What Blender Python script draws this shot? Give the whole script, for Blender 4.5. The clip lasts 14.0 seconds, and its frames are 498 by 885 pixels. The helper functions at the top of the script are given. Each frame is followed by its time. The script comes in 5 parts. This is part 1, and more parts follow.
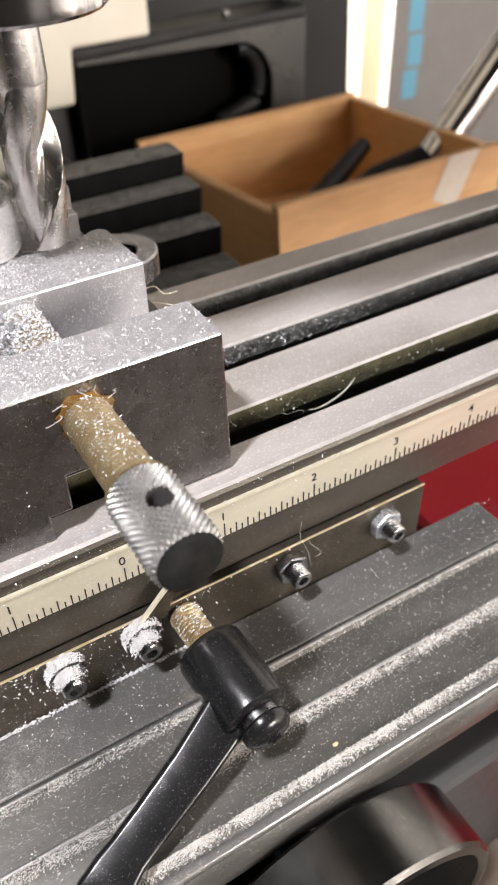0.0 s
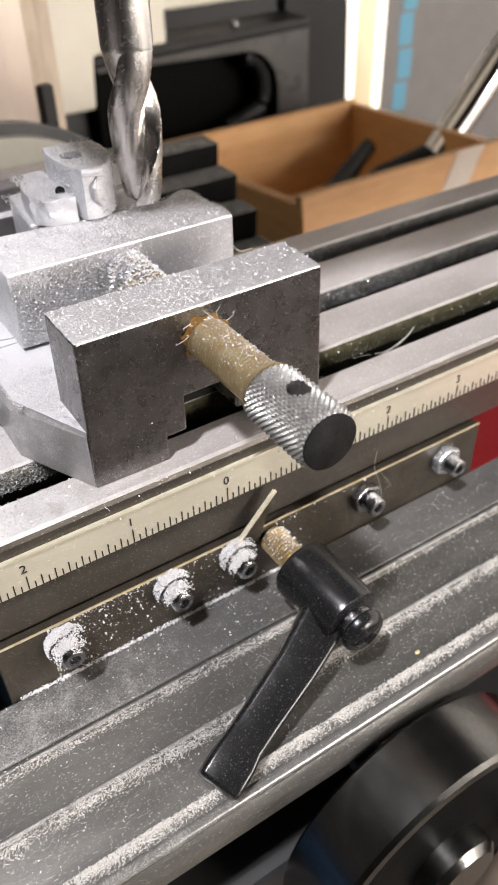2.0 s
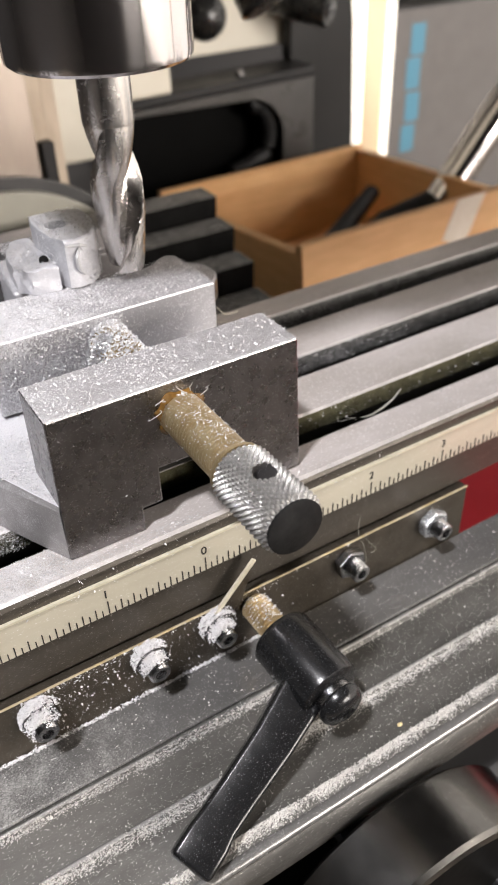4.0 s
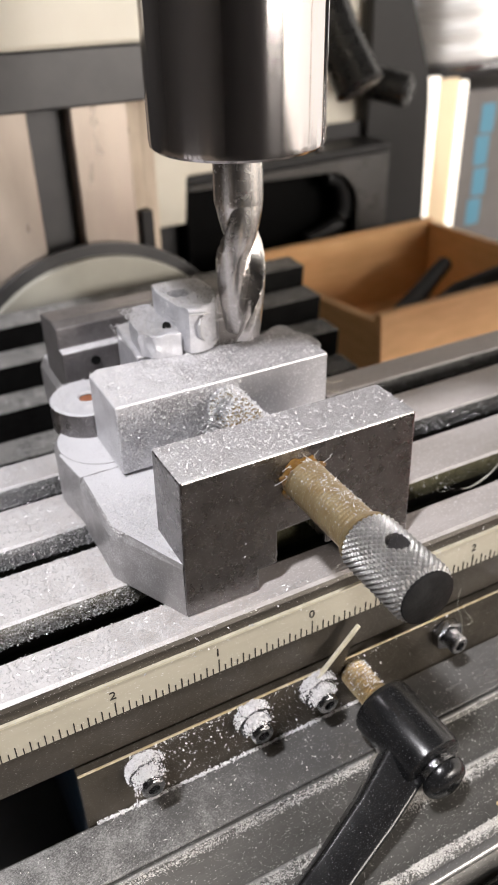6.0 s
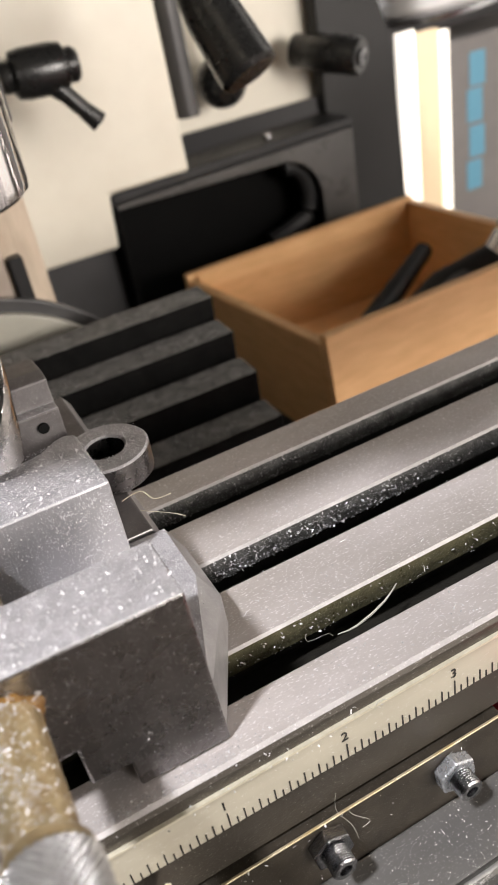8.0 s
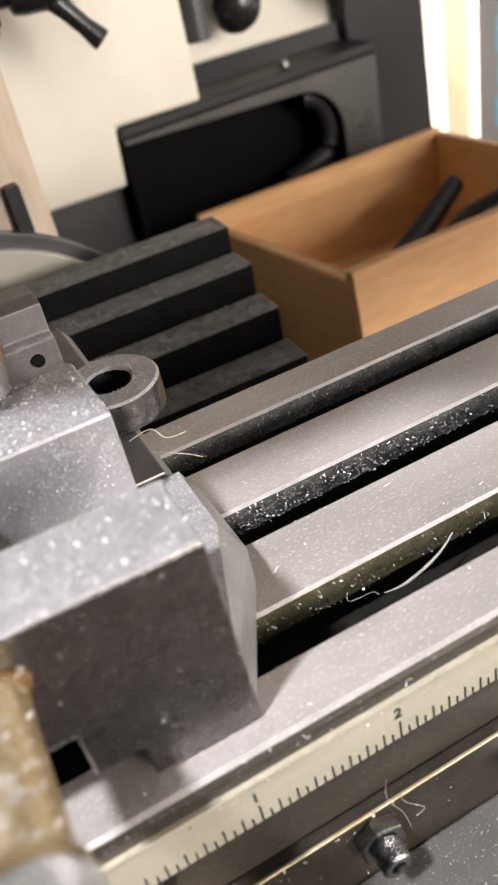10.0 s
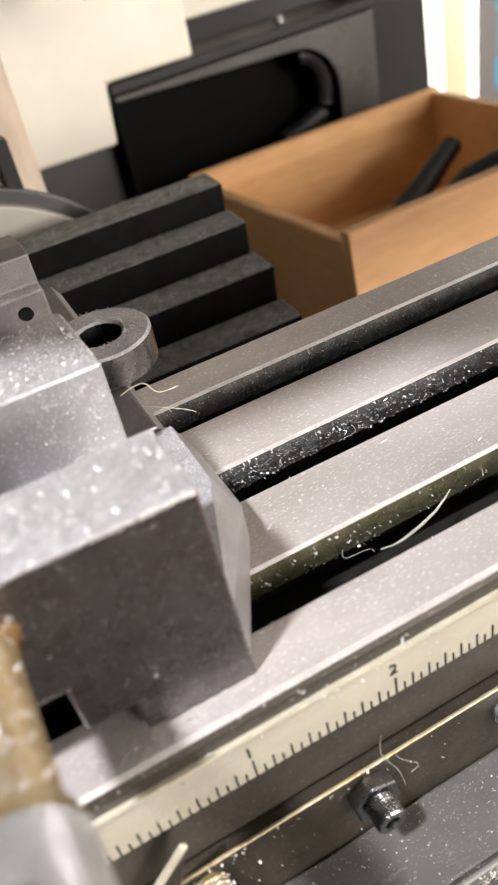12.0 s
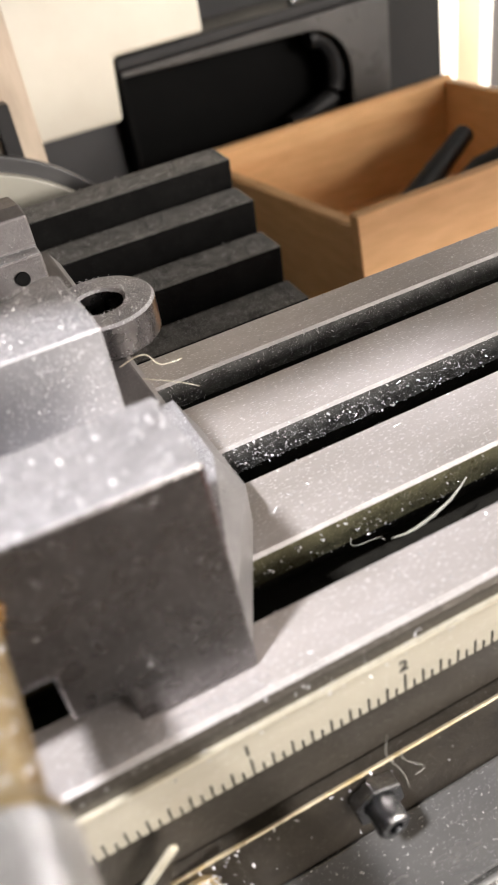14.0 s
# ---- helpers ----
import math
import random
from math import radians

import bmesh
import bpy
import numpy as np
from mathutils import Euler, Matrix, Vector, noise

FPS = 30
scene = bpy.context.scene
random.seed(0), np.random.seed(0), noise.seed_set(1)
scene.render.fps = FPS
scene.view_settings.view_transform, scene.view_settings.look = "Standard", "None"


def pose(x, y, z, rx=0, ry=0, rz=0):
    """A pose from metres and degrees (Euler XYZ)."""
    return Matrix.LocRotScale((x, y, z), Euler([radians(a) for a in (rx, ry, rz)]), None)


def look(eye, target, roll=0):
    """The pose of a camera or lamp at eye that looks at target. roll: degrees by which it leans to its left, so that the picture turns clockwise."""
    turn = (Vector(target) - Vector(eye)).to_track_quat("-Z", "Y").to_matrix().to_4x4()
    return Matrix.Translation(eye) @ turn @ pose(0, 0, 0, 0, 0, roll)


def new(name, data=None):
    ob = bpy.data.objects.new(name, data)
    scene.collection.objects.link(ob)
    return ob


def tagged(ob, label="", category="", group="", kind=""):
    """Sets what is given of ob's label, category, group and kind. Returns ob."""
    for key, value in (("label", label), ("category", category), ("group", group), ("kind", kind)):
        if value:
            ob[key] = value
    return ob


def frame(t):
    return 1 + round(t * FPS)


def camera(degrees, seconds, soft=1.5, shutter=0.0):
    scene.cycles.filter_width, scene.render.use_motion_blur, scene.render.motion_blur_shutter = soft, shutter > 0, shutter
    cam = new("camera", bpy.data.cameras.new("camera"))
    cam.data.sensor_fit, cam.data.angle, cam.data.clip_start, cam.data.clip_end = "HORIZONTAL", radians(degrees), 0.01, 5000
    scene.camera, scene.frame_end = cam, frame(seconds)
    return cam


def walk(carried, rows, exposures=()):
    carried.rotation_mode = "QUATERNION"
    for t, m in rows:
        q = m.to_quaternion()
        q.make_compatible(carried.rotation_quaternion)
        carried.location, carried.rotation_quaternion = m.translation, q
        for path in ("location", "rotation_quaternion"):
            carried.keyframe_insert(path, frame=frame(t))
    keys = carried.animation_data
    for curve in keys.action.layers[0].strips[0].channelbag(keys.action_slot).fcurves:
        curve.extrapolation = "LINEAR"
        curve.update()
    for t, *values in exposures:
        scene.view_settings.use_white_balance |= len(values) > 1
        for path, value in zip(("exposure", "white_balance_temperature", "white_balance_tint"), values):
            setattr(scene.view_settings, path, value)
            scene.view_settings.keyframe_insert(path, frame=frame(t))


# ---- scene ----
cam = camera(35.00, 14.0)
cam.data.dof.use_dof, cam.data.dof.focus_distance, cam.data.dof.aperture_fstop = True, 0.165, 30.0
PATH = [
    (0.0, -0.0328, -0.1151, 0.1225, 49.72, 1.28, -30.83),
    (0.5, -0.0250, -0.0995, 0.1129, 50.24, 1.12, -30.88),
    (1.0, -0.0315, -0.0958, 0.1132, 49.52, 1.56, -30.55),
    (1.5, -0.0470, -0.0908, 0.1218, 49.98, 1.16, -30.81),
    (2.0, -0.0706, -0.1243, 0.1166, 51.40, 1.24, -32.93),
    (2.2, -0.0670, -0.1190, 0.1115, 51.72, 1.12, -33.59),
    (4.5, -0.0591, -0.1245, 0.1320, 55.45, 1.66, -30.20),
    (5.0, -0.0719, -0.1102, 0.1386, 58.04, 1.04, -27.90),
    (5.5, -0.0746, -0.1173, 0.1274, 57.74, 1.28, -27.97),
    (6.0, -0.0765, -0.1182, 0.1292, 57.75, 1.23, -27.94),
    (6.5, -0.0759, -0.1215, 0.1313, 57.73, 2.16, -27.96),
    (7.0, -0.0567, -0.1192, 0.1292, 57.48, 3.23, -27.63),
    (7.5, -0.0263, -0.0854, 0.1424, 57.18, 6.58, -27.19),
    (8.0, 0.0114, -0.0841, 0.1198, 56.40, 9.54, -27.31),
    (8.5, 0.0099, -0.0855, 0.1173, 56.06, 10.53, -26.82),
    (9.0, 0.0123, -0.0758, 0.1106, 55.33, 10.93, -26.60),
    (11.5, 0.0153, -0.0630, 0.0979, 51.94, 10.53, -27.11),
    (12.0, 0.0141, -0.0644, 0.0967, 51.58, 10.33, -27.11),
    (12.5, 0.0136, -0.0627, 0.0943, 51.31, 10.33, -27.17),
    (13.0, 0.0152, -0.0623, 0.0944, 51.15, 10.09, -27.00),
    (13.5, 0.0142, -0.0599, 0.0932, 51.16, 9.64, -26.74),
    (14.0, 0.0135, -0.0586, 0.0901, 51.19, 8.60, -26.26),
]
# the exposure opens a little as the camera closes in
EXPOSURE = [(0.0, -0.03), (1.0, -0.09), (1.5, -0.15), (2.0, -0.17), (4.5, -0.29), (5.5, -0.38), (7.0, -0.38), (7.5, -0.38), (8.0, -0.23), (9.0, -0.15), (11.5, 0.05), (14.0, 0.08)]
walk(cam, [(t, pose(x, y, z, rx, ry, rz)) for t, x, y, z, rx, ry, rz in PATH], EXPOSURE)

# ---------------------------------------------------------------- light
world = bpy.data.worlds.new("workshop_air")
scene.world = world
world.use_nodes = True
world.node_tree.nodes["Background"].inputs["Color"].default_value = (0.55, 0.6, 0.7, 1)
world.node_tree.nodes["Background"].inputs["Strength"].default_value = 0.02


def area_lamp(name, eye, target, watts, size, colour, shape="DISK", size_y=None):
    data = bpy.data.lights.new(name, "AREA")
    data.energy, data.shape, data.size, data.color = watts, shape, size, colour
    if size_y:
        data.size_y = size_y
    ob = new(name, data)
    ob.matrix_world = look(eye, target)
    return ob


LAMP = Vector((-0.47, -0.27, 1.10))
area_lamp("work_lamp_light", LAMP, (0.02, 0.03, 0.0), 28.0, 0.10, (0.985, 0.962, 0.985))
# unseen fill lamp, added to brighten faces turned to the front
area_lamp("south_fill_lamp", (0.84, -1.96, 0.40), (0.84, 0.0, 0.40), 60.0, 0.80, (1.0, 0.925, 0.86), "RECTANGLE", 0.80)


# ---------------------------------------------------------------- materials
def material(name, base, rough=0.5, metal=0.0, tint=None, scale=400.0, amount=0.5, bump=0.0, bump_scale=2500.0,
             fine=0.0, fine_scale=6000.0, fine_colour=None, rough_var=0.1, stretch=(1, 1, 1), spec=0.5, island=0.0):
    """Principled surface: base and tint mixed by a coarse noise, fine specks on top, bump and roughness variation."""
    m = bpy.data.materials.new(name)
    m.use_nodes = True
    nt = m.node_tree
    p = nt.nodes["Principled BSDF"]
    p.inputs["Metallic"].default_value = metal
    p.inputs["Specular IOR Level"].default_value = spec
    co = nt.nodes.new("ShaderNodeTexCoord")
    mp = nt.nodes.new("ShaderNodeMapping")
    mp.inputs["Scale"].default_value = stretch
    nt.links.new(co.outputs["Object"], mp.inputs["Vector"])

    def noise_node(s, detail=5.0):
        n = nt.nodes.new("ShaderNodeTexNoise")
        n.inputs["Scale"].default_value, n.inputs["Detail"].default_value = s, detail
        n.inputs["Roughness"].default_value = 0.62
        nt.links.new(mp.outputs["Vector"], n.inputs["Vector"])
        return n

    def ramp(src, lo, hi):
        r = nt.nodes.new("ShaderNodeMapRange")
        r.inputs["From Min"].default_value, r.inputs["From Max"].default_value = lo, hi
        nt.links.new(src, r.inputs["Value"])
        return r.outputs["Result"]

    def mix(fac, a, b):
        x = nt.nodes.new("ShaderNodeMix")
        x.data_type = "RGBA"
        for sock, v in ((x.inputs[0], fac), (x.inputs[6], a), (x.inputs[7], b)):
            if isinstance(v, (int, float)):
                sock.default_value = v
            elif isinstance(v, tuple):
                sock.default_value = (*v, 1)
            else:
                nt.links.new(v, sock)
        return x.outputs[2]

    coarse = noise_node(scale)
    tint = tint or tuple(c * 0.6 for c in base)
    k = nt.nodes.new("ShaderNodeMath")
    k.operation = "MULTIPLY"
    k.inputs[1].default_value = amount
    nt.links.new(ramp(coarse.outputs["Fac"], 0.35, 0.68), k.inputs[0])
    colour = mix(k.outputs[0], base, tint)
    if fine:
        f = noise_node(fine_scale, 2.0)
        lo = 0.66 - 0.2 * fine
        colour = mix(ramp(f.outputs["Fac"], lo, lo + 0.08), colour, fine_colour or (0.8, 0.8, 0.8))
    if island:
        g = nt.nodes.new("ShaderNodeNewGeometry")
        colour = mix(ramp(g.outputs["Random Per Island"], 0.0, 1.0 / island), tuple(c * 0.7 for c in base), colour)
    nt.links.new(colour, p.inputs["Base Color"])
    r = nt.nodes.new("ShaderNodeMapRange")
    r.inputs["To Min"].default_value, r.inputs["To Max"].default_value = max(rough - rough_var, 0.03), min(rough + rough_var, 1)
    rn = noise_node(scale * 2.3)
    nt.links.new(rn.outputs["Fac"], r.inputs["Value"])
    nt.links.new(r.outputs["Result"], p.inputs["Roughness"])
    if bump:
        b = nt.nodes.new("ShaderNodeBump")
        b.inputs["Strength"].default_value, b.inputs["Distance"].default_value = bump, 0.0004
        bn = noise_node(bump_scale, 3.0)
        nt.links.new(bn.outputs["Fac"], b.inputs["Height"])
        nt.links.new(b.outputs["Normal"], p.inputs["Normal"])
    return m


def glow(name, colour, strength):
    m = bpy.data.materials.new(name)
    m.use_nodes = True
    p = m.node_tree.nodes["Principled BSDF"]
    p.inputs["Base Color"].default_value = (*colour, 1)
    p.inputs["Emission Color"].default_value = (*colour, 1)
    p.inputs["Emission Strength"].default_value = strength
    return m


M_TABLE = material("ground_cast_iron", (0.62, 0.575, 0.565), 0.4, 0.45, (0.33, 0.30, 0.265), 32, 0.85, 0.15, 3000, 0.34, 2800, (0.86, 0.83, 0.83), 0.1, (0.35, 1, 1))
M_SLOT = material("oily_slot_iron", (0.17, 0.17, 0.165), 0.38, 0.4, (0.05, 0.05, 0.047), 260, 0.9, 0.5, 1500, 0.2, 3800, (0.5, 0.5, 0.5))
# shade of the slot undercuts and the screw channel, put in as black
M_SLOT_SHADE = material("slot_shade_black", (0.018, 0.017, 0.015), 0.35, 0.2, (0.03, 0.028, 0.022), 300, 0.7, 0.4, 1500)
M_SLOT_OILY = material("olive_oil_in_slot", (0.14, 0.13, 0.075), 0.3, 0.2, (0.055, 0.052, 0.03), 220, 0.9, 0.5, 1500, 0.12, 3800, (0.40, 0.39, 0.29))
M_FRONT = material("dark_ground_steel", (0.075, 0.066, 0.055), 0.36, 0.5, (0.045, 0.039, 0.032), 120, 0.8, 0.2, 2600, 0.14, 4200, (0.42, 0.40, 0.37), 0.1, (0.3, 1, 1))
M_SCALE = material("cream_anodised_scale", (0.54, 0.505, 0.41), 0.4, 0.35, (0.43, 0.40, 0.315), 150, 0.6, 0.08, 3000, 0.02, 5000, None, 0.08, (0.2, 1, 1))
M_INK = material("black_ink", (0.015, 0.014, 0.013), 0.6)
M_SHEEN = material("bar_with_painted_sheen", (0.20, 0.195, 0.19), 0.25, 0.5, (0.11, 0.108, 0.105), 45, 0.8, 0.08, 2200, 0.12, 4800, (0.6, 0.6, 0.59), 0.08, (0.3, 1, 1))
M_BRASS = material("oily_brass_edge", (0.50, 0.39, 0.21), 0.35, 0.6, (0.62, 0.56, 0.44), 300, 0.8, 0.3, 2500)
M_PLATE = material("oily_gib_plate", (0.10, 0.085, 0.066), 0.34, 0.7, (0.055, 0.047, 0.036), 150, 0.9, 0.2, 2300, 0.06, 4200, (0.5, 0.48, 0.45))
M_WAY = material("dusty_way_cover", (0.135, 0.13, 0.122), 0.32, 0.4, (0.065, 0.063, 0.057), 110, 0.9, 0.2, 2300, 0.16, 3600, (0.45, 0.44, 0.42), 0.1, (0.3, 1, 1))
M_BAR = material("polished_bar", (0.40, 0.395, 0.385), 0.28, 0.6, (0.22, 0.217, 0.21), 70, 0.85, 0.1, 2200, 0.12, 4800, (0.8, 0.8, 0.79), 0.08, (0.3, 1, 1))
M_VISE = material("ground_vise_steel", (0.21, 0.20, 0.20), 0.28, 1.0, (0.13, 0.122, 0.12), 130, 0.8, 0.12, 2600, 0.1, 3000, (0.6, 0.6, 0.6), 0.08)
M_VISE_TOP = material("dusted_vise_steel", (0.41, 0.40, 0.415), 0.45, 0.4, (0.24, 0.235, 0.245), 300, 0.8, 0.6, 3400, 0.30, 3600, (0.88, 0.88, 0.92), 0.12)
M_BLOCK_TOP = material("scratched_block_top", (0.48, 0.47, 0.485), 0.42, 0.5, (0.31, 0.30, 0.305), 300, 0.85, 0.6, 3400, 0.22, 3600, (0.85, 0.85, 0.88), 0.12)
M_ALU = material("milled_aluminium", (0.60, 0.60, 0.63), 0.42, 0.45, (0.44, 0.44, 0.47), 260, 0.8, 0.25, 2400, 0.25, 3600, (0.78, 0.78, 0.81), 0.12)
M_RIM = material("worn_scale_rim", (0.72, 0.68, 0.55), 0.35, 0.4, (0.55, 0.50, 0.38), 300, 0.8, 0.3, 2500)
M_CHIP = material("aluminium_chips", (0.62, 0.615, 0.625), 0.35, 0.45, (0.50, 0.495, 0.50), 900, 0.6, island=1.15)
M_DUST = material("white_aluminium_dust", (0.76, 0.75, 0.765), 0.5, 0.15, (0.62, 0.605, 0.595), 900, 0.6, island=1.4)
M_POWDER = material("cream_chip_powder", (0.74, 0.72, 0.69), 0.6, 0.1, (0.56, 0.54, 0.50), 900, 0.6, island=1.4)
M_SCREW = material("zinc_yellow_thread", (0.45, 0.36, 0.205), 0.36, 0.7, (0.36, 0.25, 0.12), 320, 0.85, 0.3, 2600, 0.2, 3000, (0.78, 0.68, 0.48))
M_KNURL = material("knurled_steel", (0.40, 0.395, 0.385), 0.38, 0.75, (0.25, 0.24, 0.23), 300, 0.7, 0.15, 3000, 0.04, 4000, (0.65, 0.65, 0.64))
M_JAW = material("clean_jaw_face", (0.44, 0.435, 0.45), 0.38, 0.6, (0.37, 0.365, 0.38), 60, 0.9, 0.08, 2600, 0.1, 4600, (0.82, 0.815, 0.83), 0.08, (1, 1, 0.25))
# warm base colour stands in for light reflected by the shiny ways
M_COLUMN = material("warm_reflecting_way", (0.50, 0.43, 0.365), 0.3, 0.5, (0.34, 0.285, 0.24), 25, 0.8, 0.06, 700, 0, 1500, None, 0.1, (1, 1, 0.3))
M_FLANK = material("rough_tan_flank", (0.50, 0.42, 0.33), 0.6, 0.1, (0.30, 0.24, 0.18), 60, 0.9, 0.4, 300, 0, 1500, None, 0.1, (1, 1, 0.4))
M_OLDJAW = material("dull_dark_jaw", (0.17, 0.16, 0.16), 0.5, 0.5, (0.11, 0.10, 0.10), 200, 0.8, 0.3, 2200, 0.15, 3600, (0.4, 0.39, 0.39))
M_RAIL = material("scraped_vise_base", (0.36, 0.35, 0.35), 0.42, 0.55, (0.26, 0.25, 0.25), 150, 0.8, 0.12, 2600, 0.15, 4200, (0.6, 0.6, 0.6), 0.1)
# chamfers coloured darker than the ribs to offset the lamp shining on them
M_EDGE = material("toned_slot_edge", (0.50, 0.475, 0.47), 0.4, 0.45, (0.36, 0.34, 0.335), 150, 0.8, 0.2, 2600, 0.25, 3000, (0.7, 0.68, 0.67), 0.1)
M_BLACKEND = material("dark_scuffed_face", (0.010, 0.0098, 0.0098), 0.7, 0.0, (0.024, 0.0235, 0.023), 250, 0.7, 0.3, 2000, spec=0.06)
# near-black for hole discs and plugs, the shade of bores as colour
M_HOLE = material("bore_shade_black", (0.008, 0.008, 0.008), 0.7, spec=0.05)
M_NUT = material("oily_dark_nut", (0.30, 0.30, 0.31), 0.2, 1.0, (0.16, 0.16, 0.165), 500, 0.8, 0.3, 2200, 0.12, 3000, (0.6, 0.6, 0.6))
# paler nut steel: the glint on one nut's facet put into its colour
M_BRIGHT_NUT = material("bright_facet_nut", (0.58, 0.60, 0.63), 0.28, 0.8, (0.36, 0.37, 0.39), 400, 0.8, 0.2, 2200, 0.1, 3000, (0.8, 0.8, 0.82))
M_LEVER = material("black_oxide_lever", (0.009, 0.009, 0.010), 0.24, 0.25, (0.018, 0.018, 0.019), 120, 0.6, 0.04, 1500, 0.02, 3200, (0.25, 0.25, 0.26))
M_CHROME = material("polished_spindle_steel", (0.66, 0.63, 0.625), 0.13, 1.0, (0.58, 0.55, 0.545), 60, 0.5, 0.03, 900, 0.0, 5000, None, 0.03, (1, 1, 0.15))
def turned(m, amount):
    """Turned metal: highlights drawn out along the axis."""
    nt = m.node_tree
    t = nt.nodes.new("ShaderNodeTangent")
    t.direction_type, t.axis = "RADIAL", "Z"
    p = nt.nodes["Principled BSDF"]
    nt.links.new(t.outputs["Tangent"], p.inputs["Tangent"])
    p.inputs["Anisotropic"].default_value = amount
    p.inputs["Anisotropic Rotation"].default_value = 0.25
    return m


turned(M_CHROME, 0.8)
M_CARBIDE = material("end_mill_steel", (0.66, 0.63, 0.61), 0.26, 1.0, (0.5, 0.48, 0.46), 200, 0.5, 0.05, 1500, 0, 5000, None, 0.06)
M_WHEEL = material("dark_satin_handwheel", (0.13, 0.127, 0.122), 0.24, 1.0, (0.09, 0.088, 0.085), 60, 0.6, 0.05, 900, 0.02, 4000, None, 0.06)
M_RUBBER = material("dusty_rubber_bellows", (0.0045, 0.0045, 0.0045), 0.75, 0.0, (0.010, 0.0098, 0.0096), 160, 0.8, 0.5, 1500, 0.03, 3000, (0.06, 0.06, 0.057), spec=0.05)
M_WOOD = material("orange_plywood", (0.82, 0.50, 0.235), 0.5, 0.0, (0.68, 0.385, 0.165), 45, 0.8, 0.2, 700, 0.05, 900, (0.78, 0.52, 0.28), 0.1, (1, 1, 5))
M_WOOD_EDGE = material("plywood_edge", (0.66, 0.40, 0.19), 0.6, 0.0, (0.46, 0.25, 0.11), 90, 0.8, 0.3, 700, 0, 900, None, 0.1, (0.3, 1, 8))
M_TAPE = material("masking_tape", (0.82, 0.76, 0.66), 0.6, 0.0, (0.72, 0.64, 0.52), 120, 0.6, 0.2, 900)
M_CREAM = material("cream_machine_paint", (0.68, 0.645, 0.55), 0.38, 0.0, (0.62, 0.58, 0.485), 40, 0.6, 0.12, 700)
M_PROTRACTOR = material("dulled_cream_plate", (0.36, 0.35, 0.30), 0.42, 0.0, (0.28, 0.27, 0.23), 40, 0.7, 0.12, 700)
M_GREY = material("dark_grey_paint", (0.015, 0.0148, 0.0152), 0.4, 0.0, (0.011, 0.0108, 0.011), 50, 0.6, 0.12, 700, spec=0.25)
M_BEAM = material("worn_grey_iron", (0.045, 0.0445, 0.046), 0.42, 0.3, (0.065, 0.063, 0.062), 70, 0.7, 0.15, 600)
M_BLACK = material("black_enclosure_plastic", (0.016, 0.016, 0.017), 0.42, 0.0, (0.024, 0.024, 0.025), 60, 0.6, 0.1, 600, spec=0.25)
# greyer than the rest of the enclosure: a painted gloss sheen
M_SATIN = material("moulding_with_grey_sheen", (0.070, 0.067, 0.065), 0.30, 0.0, (0.030, 0.029, 0.028), 30, 0.7, 0.1, 600)
# near-black base puts the shade inside hollow parts into the colour
M_CAVITY = material("hollow_shade_black", (0.0022, 0.0022, 0.0022), 0.6, 0.0, (0.004, 0.004, 0.004), 60, 0.6, spec=0.06)
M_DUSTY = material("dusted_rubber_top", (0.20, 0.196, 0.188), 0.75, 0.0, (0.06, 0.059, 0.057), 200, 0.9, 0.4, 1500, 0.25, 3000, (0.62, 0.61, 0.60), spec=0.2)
M_HANDLE = material("black_handle_plastic", (0.011, 0.011, 0.011), 0.28, 0.0, (0.018, 0.018, 0.018), 80, 0.5, 0.08, 700)
# black tools; also painted shade on the vise bed's hidden faces
M_TOOL_AND_SHADE = material("black_tool_and_shade", (0.012, 0.012, 0.013), 0.45, 0.2, (0.02, 0.02, 0.02), 150, 0.6, 0.2, 900)
M_RED = material("red_painted_steel", (0.52, 0.03, 0.045), 0.35, 0.0, (0.42, 0.02, 0.03), 60, 0.5, 0.1, 900, 0.03, 2500, (0.7, 0.3, 0.3))
M_NAVY = material("navy_painted_steel", (0.06, 0.17, 0.36), 0.4, 0.0, (0.04, 0.11, 0.25), 60, 0.6, 0.1, 800)
M_DUCT = material("aluminium_foil_duct", (0.93, 0.92, 0.90), 0.35, 0.35, (0.85, 0.84, 0.82), 80, 0.5, 0.3, 500)
M_CARD = material("grey_carton", (0.14, 0.13, 0.123), 0.7, 0.0, (0.115, 0.106, 0.10), 50, 0.6, 0.2, 500)
M_BLUE = material("pale_blue_print", (0.085, 0.25, 0.35), 0.6)
# emission on the strip edges stands for the daylight behind them
M_STRIP = glow("glowing_window_edge", (1.0, 0.93, 0.83), 1.3)
M_STRIP_WARM = material("warm_frame_paint", (0.85, 0.68, 0.45), 0.5, 0.0, (0.8, 0.6, 0.38), 30, 0.5)
M_ORANGE = material("orange_plastic", (0.75, 0.16, 0.04), 0.5)
M_COPPER = material("rusty_bore", (0.36, 0.14, 0.07), 0.6, 0.2, (0.22, 0.08, 0.04), 500, 0.7, 0.4, 2000)
M_OIL = material("brown_oil_smear", (0.17, 0.09, 0.022), 0.14, 0.0, (0.09, 0.045, 0.012), 500, 0.8, 0.5, 2000)
M_HAIR = material("pale_fibre", (0.5, 0.49, 0.43), 0.6)
M_WALL = material("workshop_wall", (0.06, 0.057, 0.056), 0.7, 0.0, (0.045, 0.043, 0.042), 4, 0.6, 0.2, 90)
M_FLOOR = material("workshop_floor", (0.12, 0.115, 0.11), 0.6, 0.0, (0.09, 0.085, 0.08), 5, 0.7, 0.3, 60)
M_BENCH = material("workbench_top", (0.16, 0.13, 0.10), 0.55, 0.0, (0.10, 0.08, 0.06), 25, 0.7, 0.2, 300, 0.1, 1200, (0.3, 0.28, 0.26))
